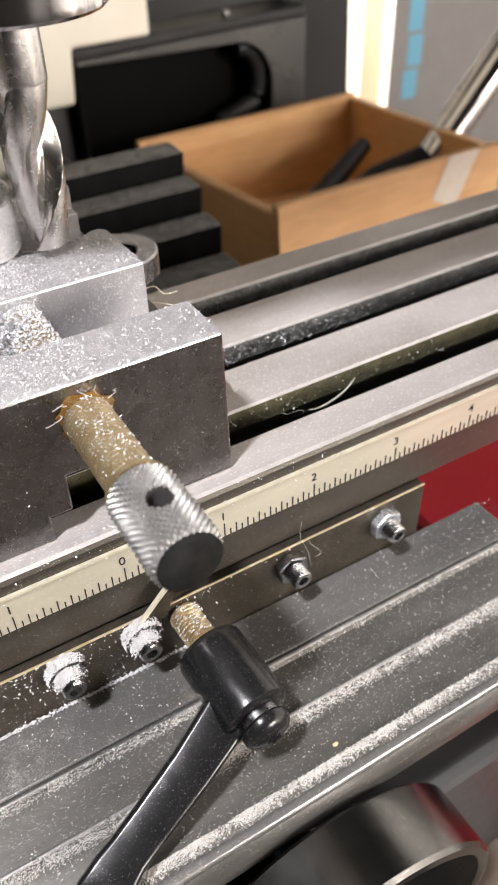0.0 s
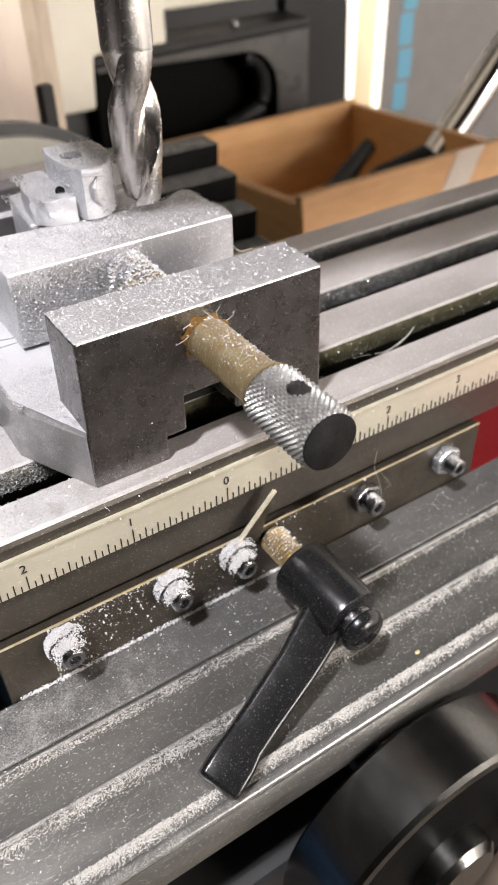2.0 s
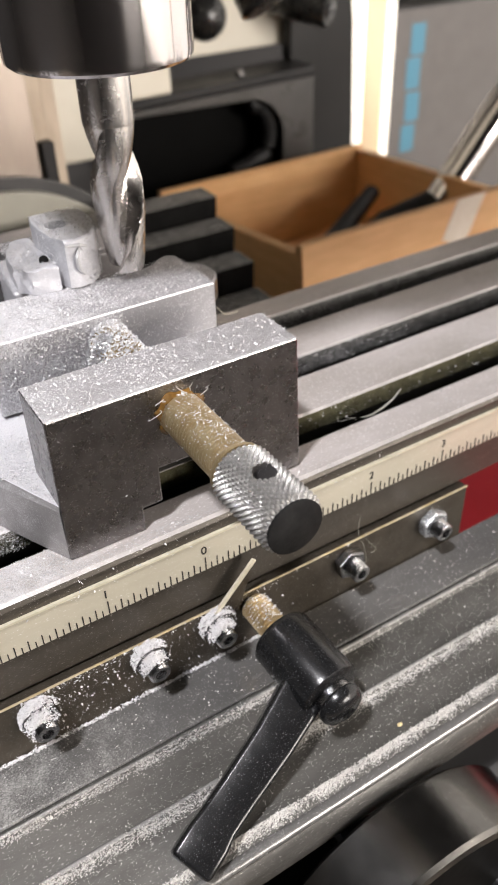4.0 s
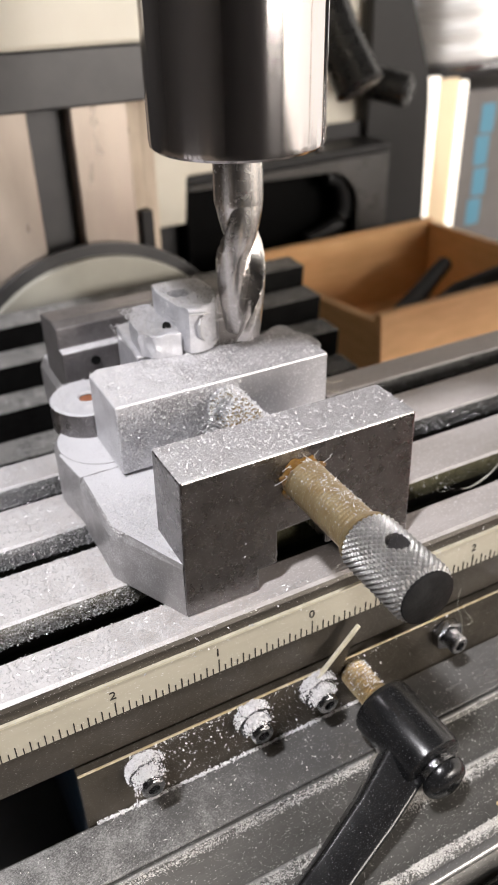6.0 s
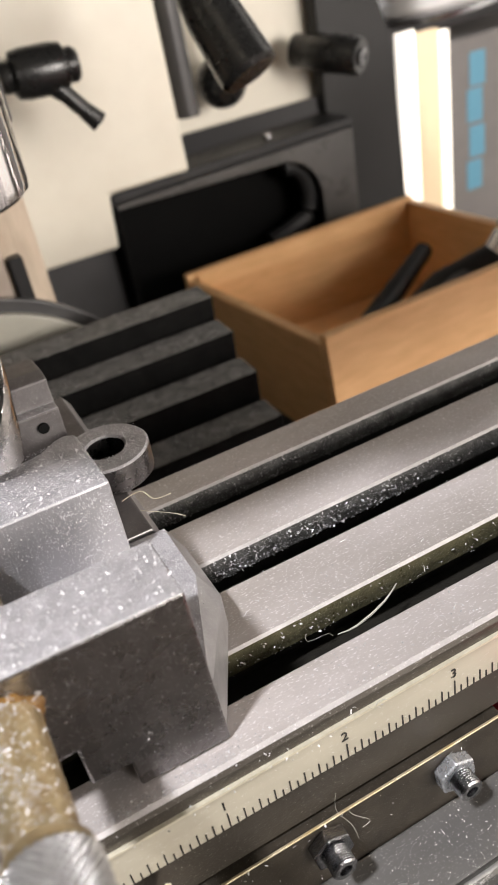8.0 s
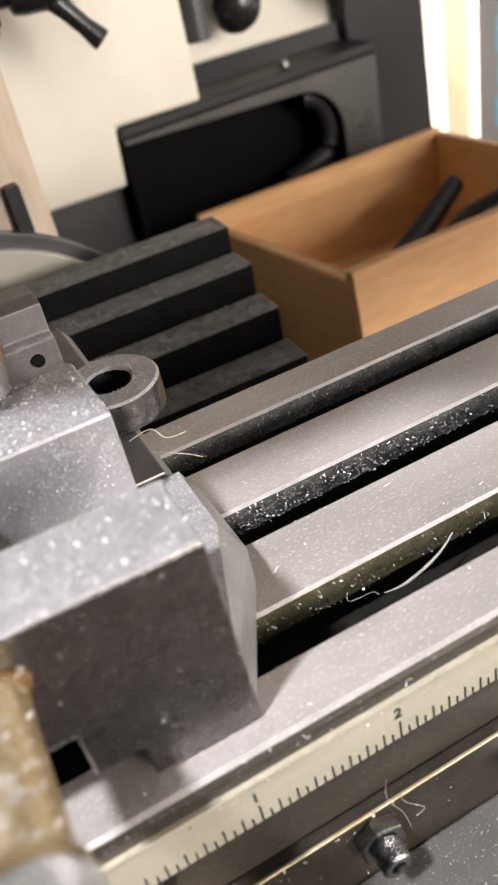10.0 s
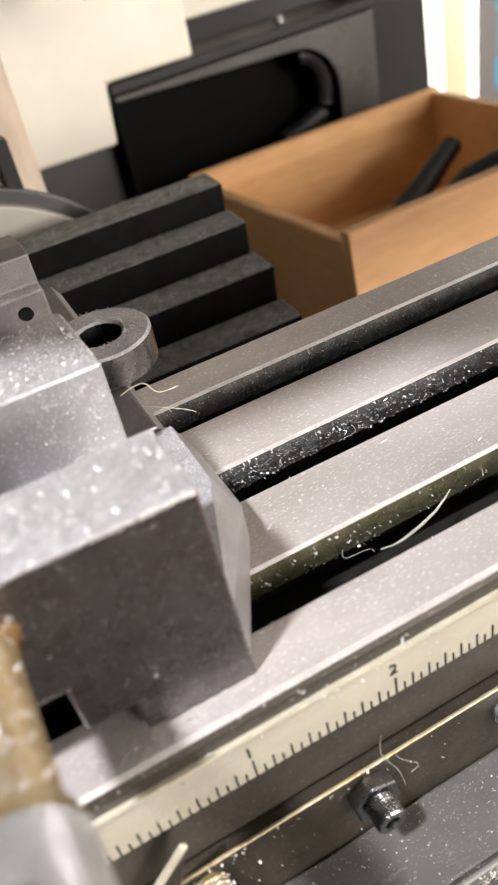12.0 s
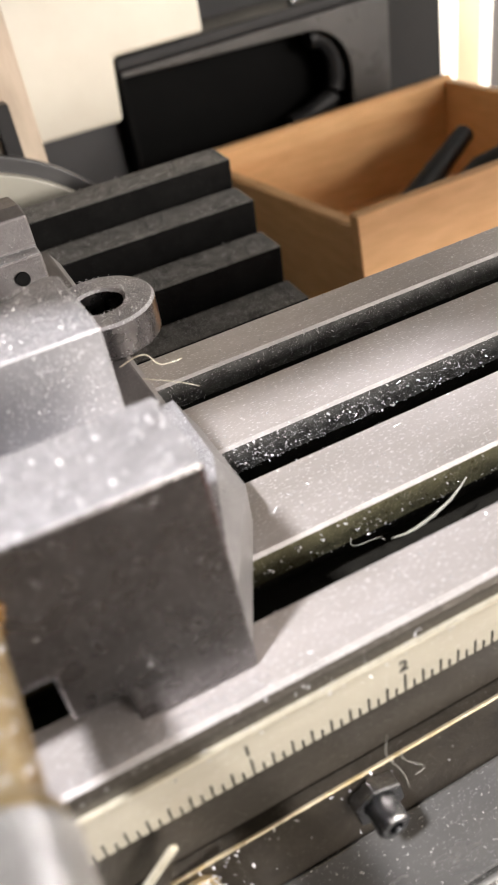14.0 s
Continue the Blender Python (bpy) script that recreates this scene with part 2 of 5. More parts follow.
M_BASE = material("painted_machine_base", (0.05, 0.05, 0.052), 0.45, 0.1, (0.035, 0.035, 0.036), 60, 0.6, 0.2, 500)


def settled(m, clear, thick, cover=0.85, colour=(0.56, 0.555, 0.575), grain=1.5, patch=0.7):
    """Fine bright dust on a surface, on the bar a painted sheen: none at x = clear, thickest at x = thick, with a torn
    border.
    """
    nt = m.node_tree
    p = nt.nodes["Principled BSDF"]
    co = nt.nodes.new("ShaderNodeTexCoord")
    xyz = nt.nodes.new("ShaderNodeSeparateXYZ")
    nt.links.new(co.outputs["Object"], xyz.inputs[0])
    fall = nt.nodes.new("ShaderNodeMapRange")
    fall.inputs["From Min"].default_value, fall.inputs["From Max"].default_value = clear, thick
    fall.inputs["To Max"].default_value = cover
    nt.links.new(xyz.outputs["X"], fall.inputs["Value"])
    total = fall.outputs["Result"]
    for size, share in ((170.0, patch), (3000.0, grain)):
        n = nt.nodes.new("ShaderNodeTexNoise")
        n.inputs["Scale"].default_value, n.inputs["Detail"].default_value = size, 4.0
        nt.links.new(co.outputs["Object"], n.inputs["Vector"])
        k = nt.nodes.new("ShaderNodeMath")
        k.operation = "MULTIPLY_ADD"
        k.inputs[1].default_value = share
        nt.links.new(n.outputs["Fac"], k.inputs[0])
        nt.links.new(total, k.inputs[2])
        total = k.outputs[0]
    cut = nt.nodes.new("ShaderNodeMapRange")
    cut.inputs["From Min"].default_value, cut.inputs["From Max"].default_value = 0.25 + 0.5 * (patch + grain), 0.65 + 0.5 * (patch + grain)
    nt.links.new(total, cut.inputs["Value"])
    x = nt.nodes.new("ShaderNodeMix")
    x.data_type = "RGBA"
    old = p.inputs["Base Color"].links[0].from_socket
    nt.links.new(cut.outputs["Result"], x.inputs[0])
    nt.links.new(old, x.inputs[6])
    x.inputs[7].default_value = (*colour, 1)
    nt.links.new(x.outputs[2], p.inputs["Base Color"])
    metal = nt.nodes.new("ShaderNodeMapRange")
    metal.inputs["To Min"].default_value, metal.inputs["To Max"].default_value = p.inputs["Metallic"].default_value, 0.0
    nt.links.new(cut.outputs["Result"], metal.inputs["Value"])
    nt.links.new(metal.outputs["Result"], p.inputs["Metallic"])


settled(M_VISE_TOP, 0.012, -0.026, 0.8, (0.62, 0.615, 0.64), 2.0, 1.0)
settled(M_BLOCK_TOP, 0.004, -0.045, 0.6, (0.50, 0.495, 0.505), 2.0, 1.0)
settled(M_RAIL, -0.02, -0.06, 0.6)
# on the bar this is no dust: reflected light painted in towards the left
settled(M_SHEEN, 0.03, -0.10, 0.55, (0.34, 0.335, 0.325), 0.8, 0.6)
settled(M_EDGE, 0.0, -0.08, 0.7)
settled(M_JAW, 0.006, -0.030, 0.62, (0.60, 0.595, 0.62), 3.0, 1.2)
settled(M_TABLE, 0.005, -0.07, 0.8, (0.60, 0.585, 0.59))
settled(M_SLOT, -0.01, -0.05, 0.55, (0.42, 0.42, 0.43))
settled(M_SLOT_OILY, -0.01, -0.05, 0.5, (0.42, 0.42, 0.42))


# ---------------------------------------------------------------- building helpers
def thing(name, label, category, group="", kind="", at=(0, 0, 0)):
    ob = new(name)
    ob.location = at
    return tagged(ob, label, category, group, kind)


def part(name, bm, mat, parent=None, label="", smooth=False):
    me = bpy.data.meshes.new(name)
    bmesh.ops.recalc_face_normals(bm, faces=bm.faces)
    bm.to_mesh(me)
    bm.free()
    for m in mat if isinstance(mat, (list, tuple)) else (mat,):
        me.materials.append(m)
    if smooth:
        for p in me.polygons:
            p.use_smooth = True
        me.set_sharp_from_angle(angle=radians(35))
    ob = new(name, me)
    if parent:
        ob.parent = parent
    if label:
        tagged(ob, label)
    return ob


def bevelled(bm, width, segments=2, angle=25):
    if width:
        es = [e for e in bm.edges if len(e.link_faces) == 2 and e.calc_face_angle(0) > radians(angle)]
        bmesh.ops.bevel(bm, geom=es, offset=width, segments=segments, profile=0.5, affect="EDGES", clamp_overlap=True)
    return bm


def box(x0, x1, y0, y1, z0, z1, bevel=0.0005, segments=2, bm=None):
    b = bmesh.new()
    bmesh.ops.create_cube(b, size=1)
    for v in b.verts:
        v.co = Vector(((x0 + x1) / 2 + v.co.x * (x1 - x0), (y0 + y1) / 2 + v.co.y * (y1 - y0), (z0 + z1) / 2 + v.co.z * (z1 - z0)))
    bevelled(b, bevel, segments)
    return joined(bm, b)


def joined(a, b):
    if a is None:
        return b
    me = bpy.data.meshes.new("tmp")
    b.to_mesh(me)
    b.free()
    a.from_mesh(me)
    bpy.data.meshes.remove(me)
    return a


def prism(points, axis, lo, hi, bevel=0.0, segments=2, bm=None):
    """A closed outline pushed along one axis. points: the two other coordinates in xyz order."""
    b = bmesh.new()
    put = {"x": lambda p, v: (v, p[0], p[1]), "y": lambda p, v: (p[0], v, p[1]), "z": lambda p, v: (p[0], p[1], v)}[axis]
    a = [b.verts.new(put(p, lo)) for p in points]
    c = [b.verts.new(put(p, hi)) for p in points]
    b.faces.new(a)
    b.faces.new(c[::-1])
    for i in range(len(points)):
        j = (i + 1) % len(points)
        b.faces.new((a[i], c[i], c[j], a[j]))
    bmesh.ops.recalc_face_normals(b, faces=b.faces)
    bevelled(b, bevel, segments)
    return joined(bm, b)


def lathe(profile, m=None, steps=48, bm=None, close=True):
    """Turn (radius, height) pairs round the local z axis, then move by m."""
    b = bmesh.new()
    rings = []
    for r, h in profile:
        if r < 1e-7:
            rings.append([b.verts.new((0, 0, h))])
        else:
            rings.append([b.verts.new((r * math.cos(2 * math.pi * i / steps), r * math.sin(2 * math.pi * i / steps), h)) for i in range(steps)])
    for p, q in zip(rings, rings[1:]):
        for i in range(steps):
            j = (i + 1) % steps
            vs = [p[i % len(p)], p[j % len(p)], q[j % len(q)], q[i % len(q)]]
            vs = list(dict.fromkeys(vs))
            if len(vs) > 2:
                b.faces.new(vs)
    for ring in (rings[0], rings[-1]):
        if close and len(ring) > 2:
            try:
                b.faces.new(ring)
            except ValueError:
                pass
    if m is not None:
        b.transform(m)
    return joined(bm, b)


def tube(points, radius, steps=10, bm=None):
    """A round rod along a line of points; radius may be one number or one per point."""
    b = bmesh.new()
    pts = [Vector(p) for p in points]
    rad = radius if isinstance(radius, (list, tuple)) else [radius] * len(pts)
    rings = []
    up = Vector((0, 0, 1))
    for i, p in enumerate(pts):
        d = (pts[min(i + 1, len(pts) - 1)] - pts[max(i - 1, 0)]).normalized()
        s = d.cross(up if abs(d.z) < 0.9 else Vector((1, 0, 0))).normalized()
        u = s.cross(d)
        rings.append([b.verts.new(p + rad[i] * (math.cos(2 * math.pi * k / steps) * s + math.sin(2 * math.pi * k / steps) * u)) for k in range(steps)])
    for p, q in zip(rings, rings[1:]):
        for k in range(steps):
            b.faces.new((p[k], p[(k + 1) % steps], q[(k + 1) % steps], q[k]))
    b.faces.new(rings[0])
    b.faces.new(rings[-1])
    return joined(bm, b)


def along(eye, target):
    """A pose at eye whose local z axis points at target."""
    d = Vector(target) - Vector(eye)
    return Matrix.Translation(eye) @ d.to_track_quat("Z", "Y").to_matrix().to_4x4()


def flakes(name, label, spots, mat, parent=None):
    """Loose swarf: each spot is (x, y, z, size); one joined mesh of small bent flakes."""
    rng = random.Random(name)
    verts, faces = [], []
    for x, y, z, s, *upright in spots:
        n = len(verts)
        turn = Euler((rng.uniform(-0.7, 0.7), rng.uniform(-0.7, 0.7), rng.uniform(0, 6.28))).to_matrix()
        long, wide = s * rng.uniform(0.6, 1.25), s * rng.uniform(0.45, 0.8)
        if upright:
            turn = Matrix.Rotation(math.pi / 2, 3, "X") @ Euler((rng.uniform(-1.3, 0.4), rng.uniform(-0.9, 0.9), rng.uniform(0, 6.28))).to_matrix()
        elif rng.random() < 0.14:
            long, wide = long * rng.uniform(1.6, 3.0), wide * 0.55
        bend = s * rng.uniform(0.1, 0.5)
        lift = abs(turn.col[0].z) * long + abs(turn.col[1].z) * wide
        for a, b, c in ((-long, -wide, 0), (-long, wide, 0), (0, -wide, bend), (0, wide, bend), (long, -wide * 0.6, 0), (long, wide * 0.6, 0)):
            v = turn @ Vector((a * 0.5, b * 0.5, c * 0.5))
            verts.append((x + v.x, y + v.y, z + v.z + lift * 0.3))
        faces += [(n, n + 2, n + 3, n + 1), (n + 2, n + 4, n + 5, n + 3)]
    me = bpy.data.meshes.new(name)
    me.from_pydata(verts, [], faces)
    me.materials.append(mat)
    ob = new(name, me)
    return tagged(ob, label, "metal chips", kind="stuff")


def scatter(n, x0, x1, y0, y1, z, lo, hi, seed, keep=None):
    rng = random.Random(seed)
    out = []
    for _ in range(n):
        x, y = rng.uniform(x0, x1), rng.uniform(y0, y1)
        if keep and rng.random() > keep(x, y):
            continue
        out.append((x, y, (z(x, y) if callable(z) else z), lo + (hi - lo) * rng.random() ** 3))
    return out


# ---------------------------------------------------------------- the room
def room():
    x0, x1, y0, y1, z0, z1 = -1.8, 1.3, -2.0, 1.25, -1.1, 1.8
    part("floor", box(x0, x1, y0, y1, z0 - 0.1, z0, 0), M_FLOOR)
    part("ceiling", box(x0, x1, y0, y1, z1, z1 + 0.1, 0), M_WALL)
    part("wall_north", box(x0, x1, y1, y1 + 0.1, z0, z1, 0), M_WALL)
    part("wall_south", box(x0, x1, y0 - 0.1, y0, z0, z1, 0), M_WALL)
    part("wall_west", box(x0 - 0.1, x0, y0, y1, z0, z1, 0), M_WALL)
    part("wall_east", box(x1, x1 + 0.1, y0, y1, z0, z1, 0), M_WALL)
    for n, lab in (("floor", "grey concrete workshop floor"), ("ceiling", "plain painted workshop ceiling"), ("wall_north", "plain painted workshop wall"), ("wall_south", "plain painted workshop wall"), ("wall_west", "plain painted workshop wall"), ("wall_east", "plain painted workshop wall")):
        tagged(bpy.data.objects[n], lab, n.split("_")[0], kind="structure")
    bench = thing("workbench", "dark wooden workbench under the milling machine", "workbench")
    part("bench_top", box(-0.7, 0.9, -0.3, 0.75, -0.24, -0.2, 0.003), M_BENCH, bench)
    for x in (-0.65, 0.85):
        for y in (-0.25, 0.7):
            part("leg", box(x - 0.035, x + 0.035, y - 0.035, y + 0.035, z0, -0.24, 0.003), M_BENCH, bench)


room()


# ---------------------------------------------------------------- the milling table
def slot_profile():
    c = 0.0006
    pts = [(0, -0.0265), (0, -0.0017), (0.0004, -0.0006), (0.0012, 0)]
    for a, b in ((0.0121, 0.0228), (0.0399, 0.0498), (0.0668, 0.0767)):
        w = 0.004
        pts += [(a - c, 0), (a, -c), (a, -0.0064), (a - w, -0.0064), (a - w, -0.0135), (b + w, -0.0135), (b + w, -0.0064), (b, -0.0064), (b, -c), (b + c, 0)]
    pts += [(0.0881, 0), (0.0891, -0.001), (0.0891, -0.0265)]
    return pts


def milling_table():
    t = thing("milling_table", "grey ground cast-iron milling table with three T-slots, dusted with chips", "milling table")
    b = prism(slot_profile(), "x", -0.22, 0.37)
    for f in b.faces:
        c = f.calc_center_median()
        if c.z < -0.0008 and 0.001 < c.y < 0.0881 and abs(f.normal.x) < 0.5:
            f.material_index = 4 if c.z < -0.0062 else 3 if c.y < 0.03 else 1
        elif -0.0008 < c.z < -0.00005 and f.normal.z > 0.3:
            f.material_index = 5
        elif f.normal.y < -0.75 and c.y < 0.001:
            f.material_index = 2
    part("table_casting", b, [M_TABLE, M_SLOT, M_FRONT, M_SLOT_OILY, M_SLOT_SHADE, M_EDGE], t)
    s = part("scale_strip", box(-0.2, 0.36, -0.0005, 0.0002, -0.0151, -0.0050, 0.00012, 1), M_SCALE, t, "cream metal inch scale with black marks")
    part("scale_rim", box(-0.2, 0.36, -0.0008, 0.0, -0.0050, -0.0044, 0), M_RIM, t, "bright worn edge above the scale")
    meshes = {}
    for k in range(-16 * 6, 16 * 9 + 1):
        kind = "major" if k % 16 == 0 else "even" if k % 2 == 0 else "odd"
        h = {"major": 0.0040, "even": 0.0029, "odd": 0.0017}[kind]
        if kind not in meshes:
            o = part("tick", box(-0.00013, 0.00013, -0.00068, -0.0005, 0, h, 0), M_INK, s)
            meshes[kind] = o.data
        else:
            o = new("tick", meshes[kind])
            o.parent = s
        o.location = (k * 0.0254 / 16, 0, -0.0148)
    for k in range(-5, 9):
        cu = bpy.data.curves.new("numeral", "FONT")
        cu.body, cu.size, cu.align_x, cu.extrude = str(abs(k)), 0.0034, "CENTER", 0.00005
        cu.materials.append(M_INK)
        o = new("numeral", cu)
        o.parent = s
        o.matrix_local = pose(k * 0.0254 - 0.0002, -0.00062, -0.0095, 90, 0, 0)
    return t


milling_table()


# ---------------------------------------------------------------- saddle, gib plate, bolts, lever
WAY = [(-0.002, -0.0470), (-0.0172, -0.0473), (-0.0180, -0.0470), (-0.0187, -0.0488), (-0.0297, -0.0505), (-0.0305, -0.0501),
       (-0.0313, -0.0520), (-0.0425, -0.0545), (-0.0450, -0.0552), (-0.0475, -0.0575), (-0.0490, -0.0615), (-0.0490, -0.0680), (-0.0450, -0.0740)]


def way_z(y):
    for (a, za), (b, zb) in zip(WAY, WAY[1:]):
        if b <= y <= a:
            return za + (zb - za) * (a - y) / max(a - b, 1e-9)
    return -0.055


def saddle():
    s = thing("saddle", "dark dusty milling saddle with stepped front cover", "saddle")
    part("saddle_casting", box(-0.0615, 0.087, 0.001, 0.09, -0.11, -0.0267, 0.001), M_BASE, s)
    part("front_cover", prism(WAY + [(-0.002, -0.0740)], "x", -0.16, 0.110), M_WAY, s, "stepped grey steel cover sprinkled with chips", True)
    part("polished_bar", box(-0.16, 0.110, -0.0168, -0.0026, -0.0474, -0.0462, 0.0004), M_SHEEN, s, "polished bar along the cover, its sheen painted brighter to the left")
    for y in (-0.0179, -0.0304):
        part("ridge", tube([(-0.16, y, way_z(y) - 0.0001), (0.110, y, way_z(y) - 0.0001)], 0.00045, 8), M_BAR, s, "thin bright ridge", True)
    part("lip", tube([(-0.16, -0.0466, -0.0570), (0.110, -0.0466, -0.0570)], 0.0016, 12), M_SHEEN, s, "rounded worn lip", True)
    g = part("gib_plate", box(-0.0622, 0.0870, -0.0022, 0.001, -0.0472, -0.0276, 0.0003, 1), M_PLATE, s, "oily dark steel gib plate")
    part("edge_line", box(-0.0622, 0.0870, -0.0024, -0.0018, -0.0278, -0.0274, 0.0001, 1), M_BRASS, g, "golden worn upper edge")
    # five set screws with lock nuts
    for i, (x, z) in enumerate(((-0.0470, -0.0335), (-0.0185, -0.0327), (0.0003, -0.0327), (0.0424, -0.0335), (0.0730, -0.0343))):
        m = pose(x, -0.0022, z, 90, 0, 0)
        b = bmesh.new()
        bmesh.ops.create_cone(b, cap_ends=True, segments=6, radius1=0.0048, radius2=0.0048, depth=0.0030)
        bmesh.ops.translate(b, verts=b.verts, vec=(0, 0, 0.0015))
        bmesh.ops.rotate(b, verts=b.verts, cent=(0, 0, 0), matrix=Matrix.Rotation(0.3 + i, 3, "Z"))
        bevelled(b, 0.0004, 2)
        b.transform(m)
        nut = part("lock_nut", b, M_BRIGHT_NUT if i == 4 else M_NUT, s, "hexagon nut, paler to stand for its lit facet" if i == 4 else "dark oily hexagon nut")
        prof = []
        for k in range(8):
            prof += [(0.0024, 0.0029 + k * 0.0005), (0.0028, 0.00315 + k * 0.0005)]
        prof += [(0.0024, 0.0070), (0.0014, 0.0070), (0.0013, 0.0055), (0, 0.0055)]
        part("set_screw", lathe(prof, m, 20), M_NUT, nut, "threaded set screw end")
    # pointer on its strip
    b = prism([(0.0005, -0.0290), (0.0070, -0.0300), (0.0120, -0.0158), (0.0113, -0.0152)], "y", -0.0036, -0.0030, 0.0001, 1)
    part("pointer", b, M_PLATE, s, "small bent steel scale pointer")
    part("pointer_edge", box(-0.0086, 0.0086, -0.0004, 0.0004, -0.0006, 0.0006, 0.0001, 1), M_RIM, s, "bright pointer edge").matrix_local = pose(0.0057, -0.0040, -0.0212, 0, -47.0, 0)


saddle()


def clamp_lever():
    c = thing("clamp_lever", "black table clamp lever with a pan-head screw", "lever")
    a, e = (0.0117, -0.0020, -0.0327), (0.0140, -0.0345, -0.0362)
    m = along(a, e)
    L = (Vector(e) - Vector(a)).length
    prof = [(0.0034, 0)] + [(0.0034 if k % 2 else 0.0039, 0.001 + k * 0.0005) for k in range(20)] + [(0.0034, 0.0115)]
    part("stud", lathe(prof, m, 24), M_SCREW, c, "yellowed threaded stud sprinkled with chips")
    part("hub", lathe([(0.0040, 0.0118), (0.0078, 0.0120), (0.0083, 0.0127), (0.0084, 0.0136), (0.0084, L - 0.0025), (0.0081, L - 0.0014), (0.0072, L - 0.0008), (0.0040, L - 0.0008)], m, 48), M_LEVER, c, smooth=True)
    part("washer", lathe([(0.0046, L - 0.001), (0.0050, L - 0.0006), (0.0050, L + 0.0012), (0.0042, L + 0.0014), (0.0044, L + 0.0022)], m, 32), M_NUT, c, smooth=True)
    head = part("screw_head", lathe([(0.0054, L + 0.0012), (0.0059, L + 0.0018), (0.0058, L + 0.0032), (0.0049, L + 0.0044), (0.0028, L + 0.0053), (0, L + 0.0055)], m, 32), M_LEVER, c, "shiny cross-head screw", True)
    part("cross_slot", joined(box(-0.0016, 0.0016, -0.00035, 0.00035, L + 0.0044, L + 0.0057, 0), box(-0.00035, 0.00035, -0.0016, 0.0016, L + 0.0044, L + 0.0057, 0)), M_HOLE, head).matrix_local = m
    # arm, swept from the hub to the widened tip
    stations = [((0.0150, -0.0240, -0.0352), 0.0052, 0.0046), ((0.0100, -0.0280, -0.0375), 0.0050, 0.0044), ((-0.0030, -0.0335, -0.0420), 0.0045, 0.0040), ((-0.0150, -0.0375, -0.0465), 0.0042, 0.0036), ((-0.0218, -0.0398, -0.0488), 0.0042, 0.0036), ((-0.0255, -0.0415, -0.0497), 0.0046, 0.0036), ((-0.0315, -0.0440, -0.0515), 0.0046, 0.0032)]
    b = bmesh.new()
    rings = []
    for i, (p, w, h) in enumerate(stations):
        q = Vector(stations[min(i + 1, len(stations) - 1)][0]) - Vector(stations[max(i - 1, 0)][0])
        d = q.normalized()
        side = d.cross(Vector((0.10, -0.40, 0.91))).normalized()
        up = side.cross(d)
        rings.append([b.verts.new(Vector(p) + side * sx * 1.12 * w + up * sz * h) for sx, sz in ((-1, -1), (1, -1), (1, 1), (-1, 1))])
    for p, q in zip(rings, rings[1:]):
        for k in range(4):
            b.faces.new((p[k], p[(k + 1) % 4], q[(k + 1) % 4], q[k]))
    b.faces.new(rings[0])
    b.faces.new(rings[-1])
    bmesh.ops.recalc_face_normals(b, faces=b.faces)
    bevelled(b, 0.0011, 3, 40)
    part("arm", b, M_LEVER, c, "tapered black lever arm with bright scuffs", True)


clamp_lever()


def handwheel():
    h = thing("handwheel", "satin steel feed handwheel below the saddle", "handwheel")
    m = along((0.022, -0.0510, -0.103), (0.022, -0.13, -0.103))
    part("drum", lathe([(0.020, 0.0), (0.0400, 0.0), (0.0409, 0.001), (0.0409, 0.0178), (0.0400, 0.0190), (0.0380, 0.0194), (0.0370, 0.0186)], m, 96, close=False), M_WHEEL, h, smooth=True)
    part("recess", lathe([(0.0371, 0.0186), (0.0360, 0.0090), (0.0, 0.0085)], m, 64), M_CAVITY, h, "hollow inside the rim, its shade painted black", True)
    part("spindle_hub", lathe([(0.012, 0.01), (0.012, 0.024), (0.010, 0.026), (0, 0.026)], m, 40), M_WHEEL, h, smooth=True)
    part("crank_grip", tube([(0.048, -0.066, -0.104), (0.048, -0.098, -0.104)], 0.006, 20), M_HANDLE, h, "black crank grip")
    part("shaft", lathe([(0.008, -0.06), (0.008, 0.02)], m, 24), M_WHEEL, h)


handwheel()


def machine_base():
    b = thing("mill_pedestal", "dark painted milling machine base casting on the bench", "pedestal")
    part("pedestal_casting", box(-0.09, 0.12, -0.045, 0.30, -0.2, -0.111, 0.004), M_BASE, b)
    part("base_rail", box(-0.06, 0.09, -0.03, 0.22, -0.112, -0.1, 0.002), M_BASE, b)


machine_base()
r = thing("red_tray", "red painted steel tray beside the saddle", "tray")
part("tray_body", prism([(0.122, -0.08), (0.122, 0.05), (0.160, 0.10), (0.42, 0.10), (0.42, -0.08)], "z", -0.2, -0.092, 0.004), M_RED, r)
n = thing("blue_box", "dark blue painted metal box in shadow", "box")
part("box_body", box(-0.30, -0.092, -0.05, 0.11, -0.2, -0.10, 0.004), M_NAVY, n)


# ---------------------------------------------------------------- the vise
# the vise stands a little behind the table's front edge
VISE_Y, VISE_LONG = 0.0009, 1.03


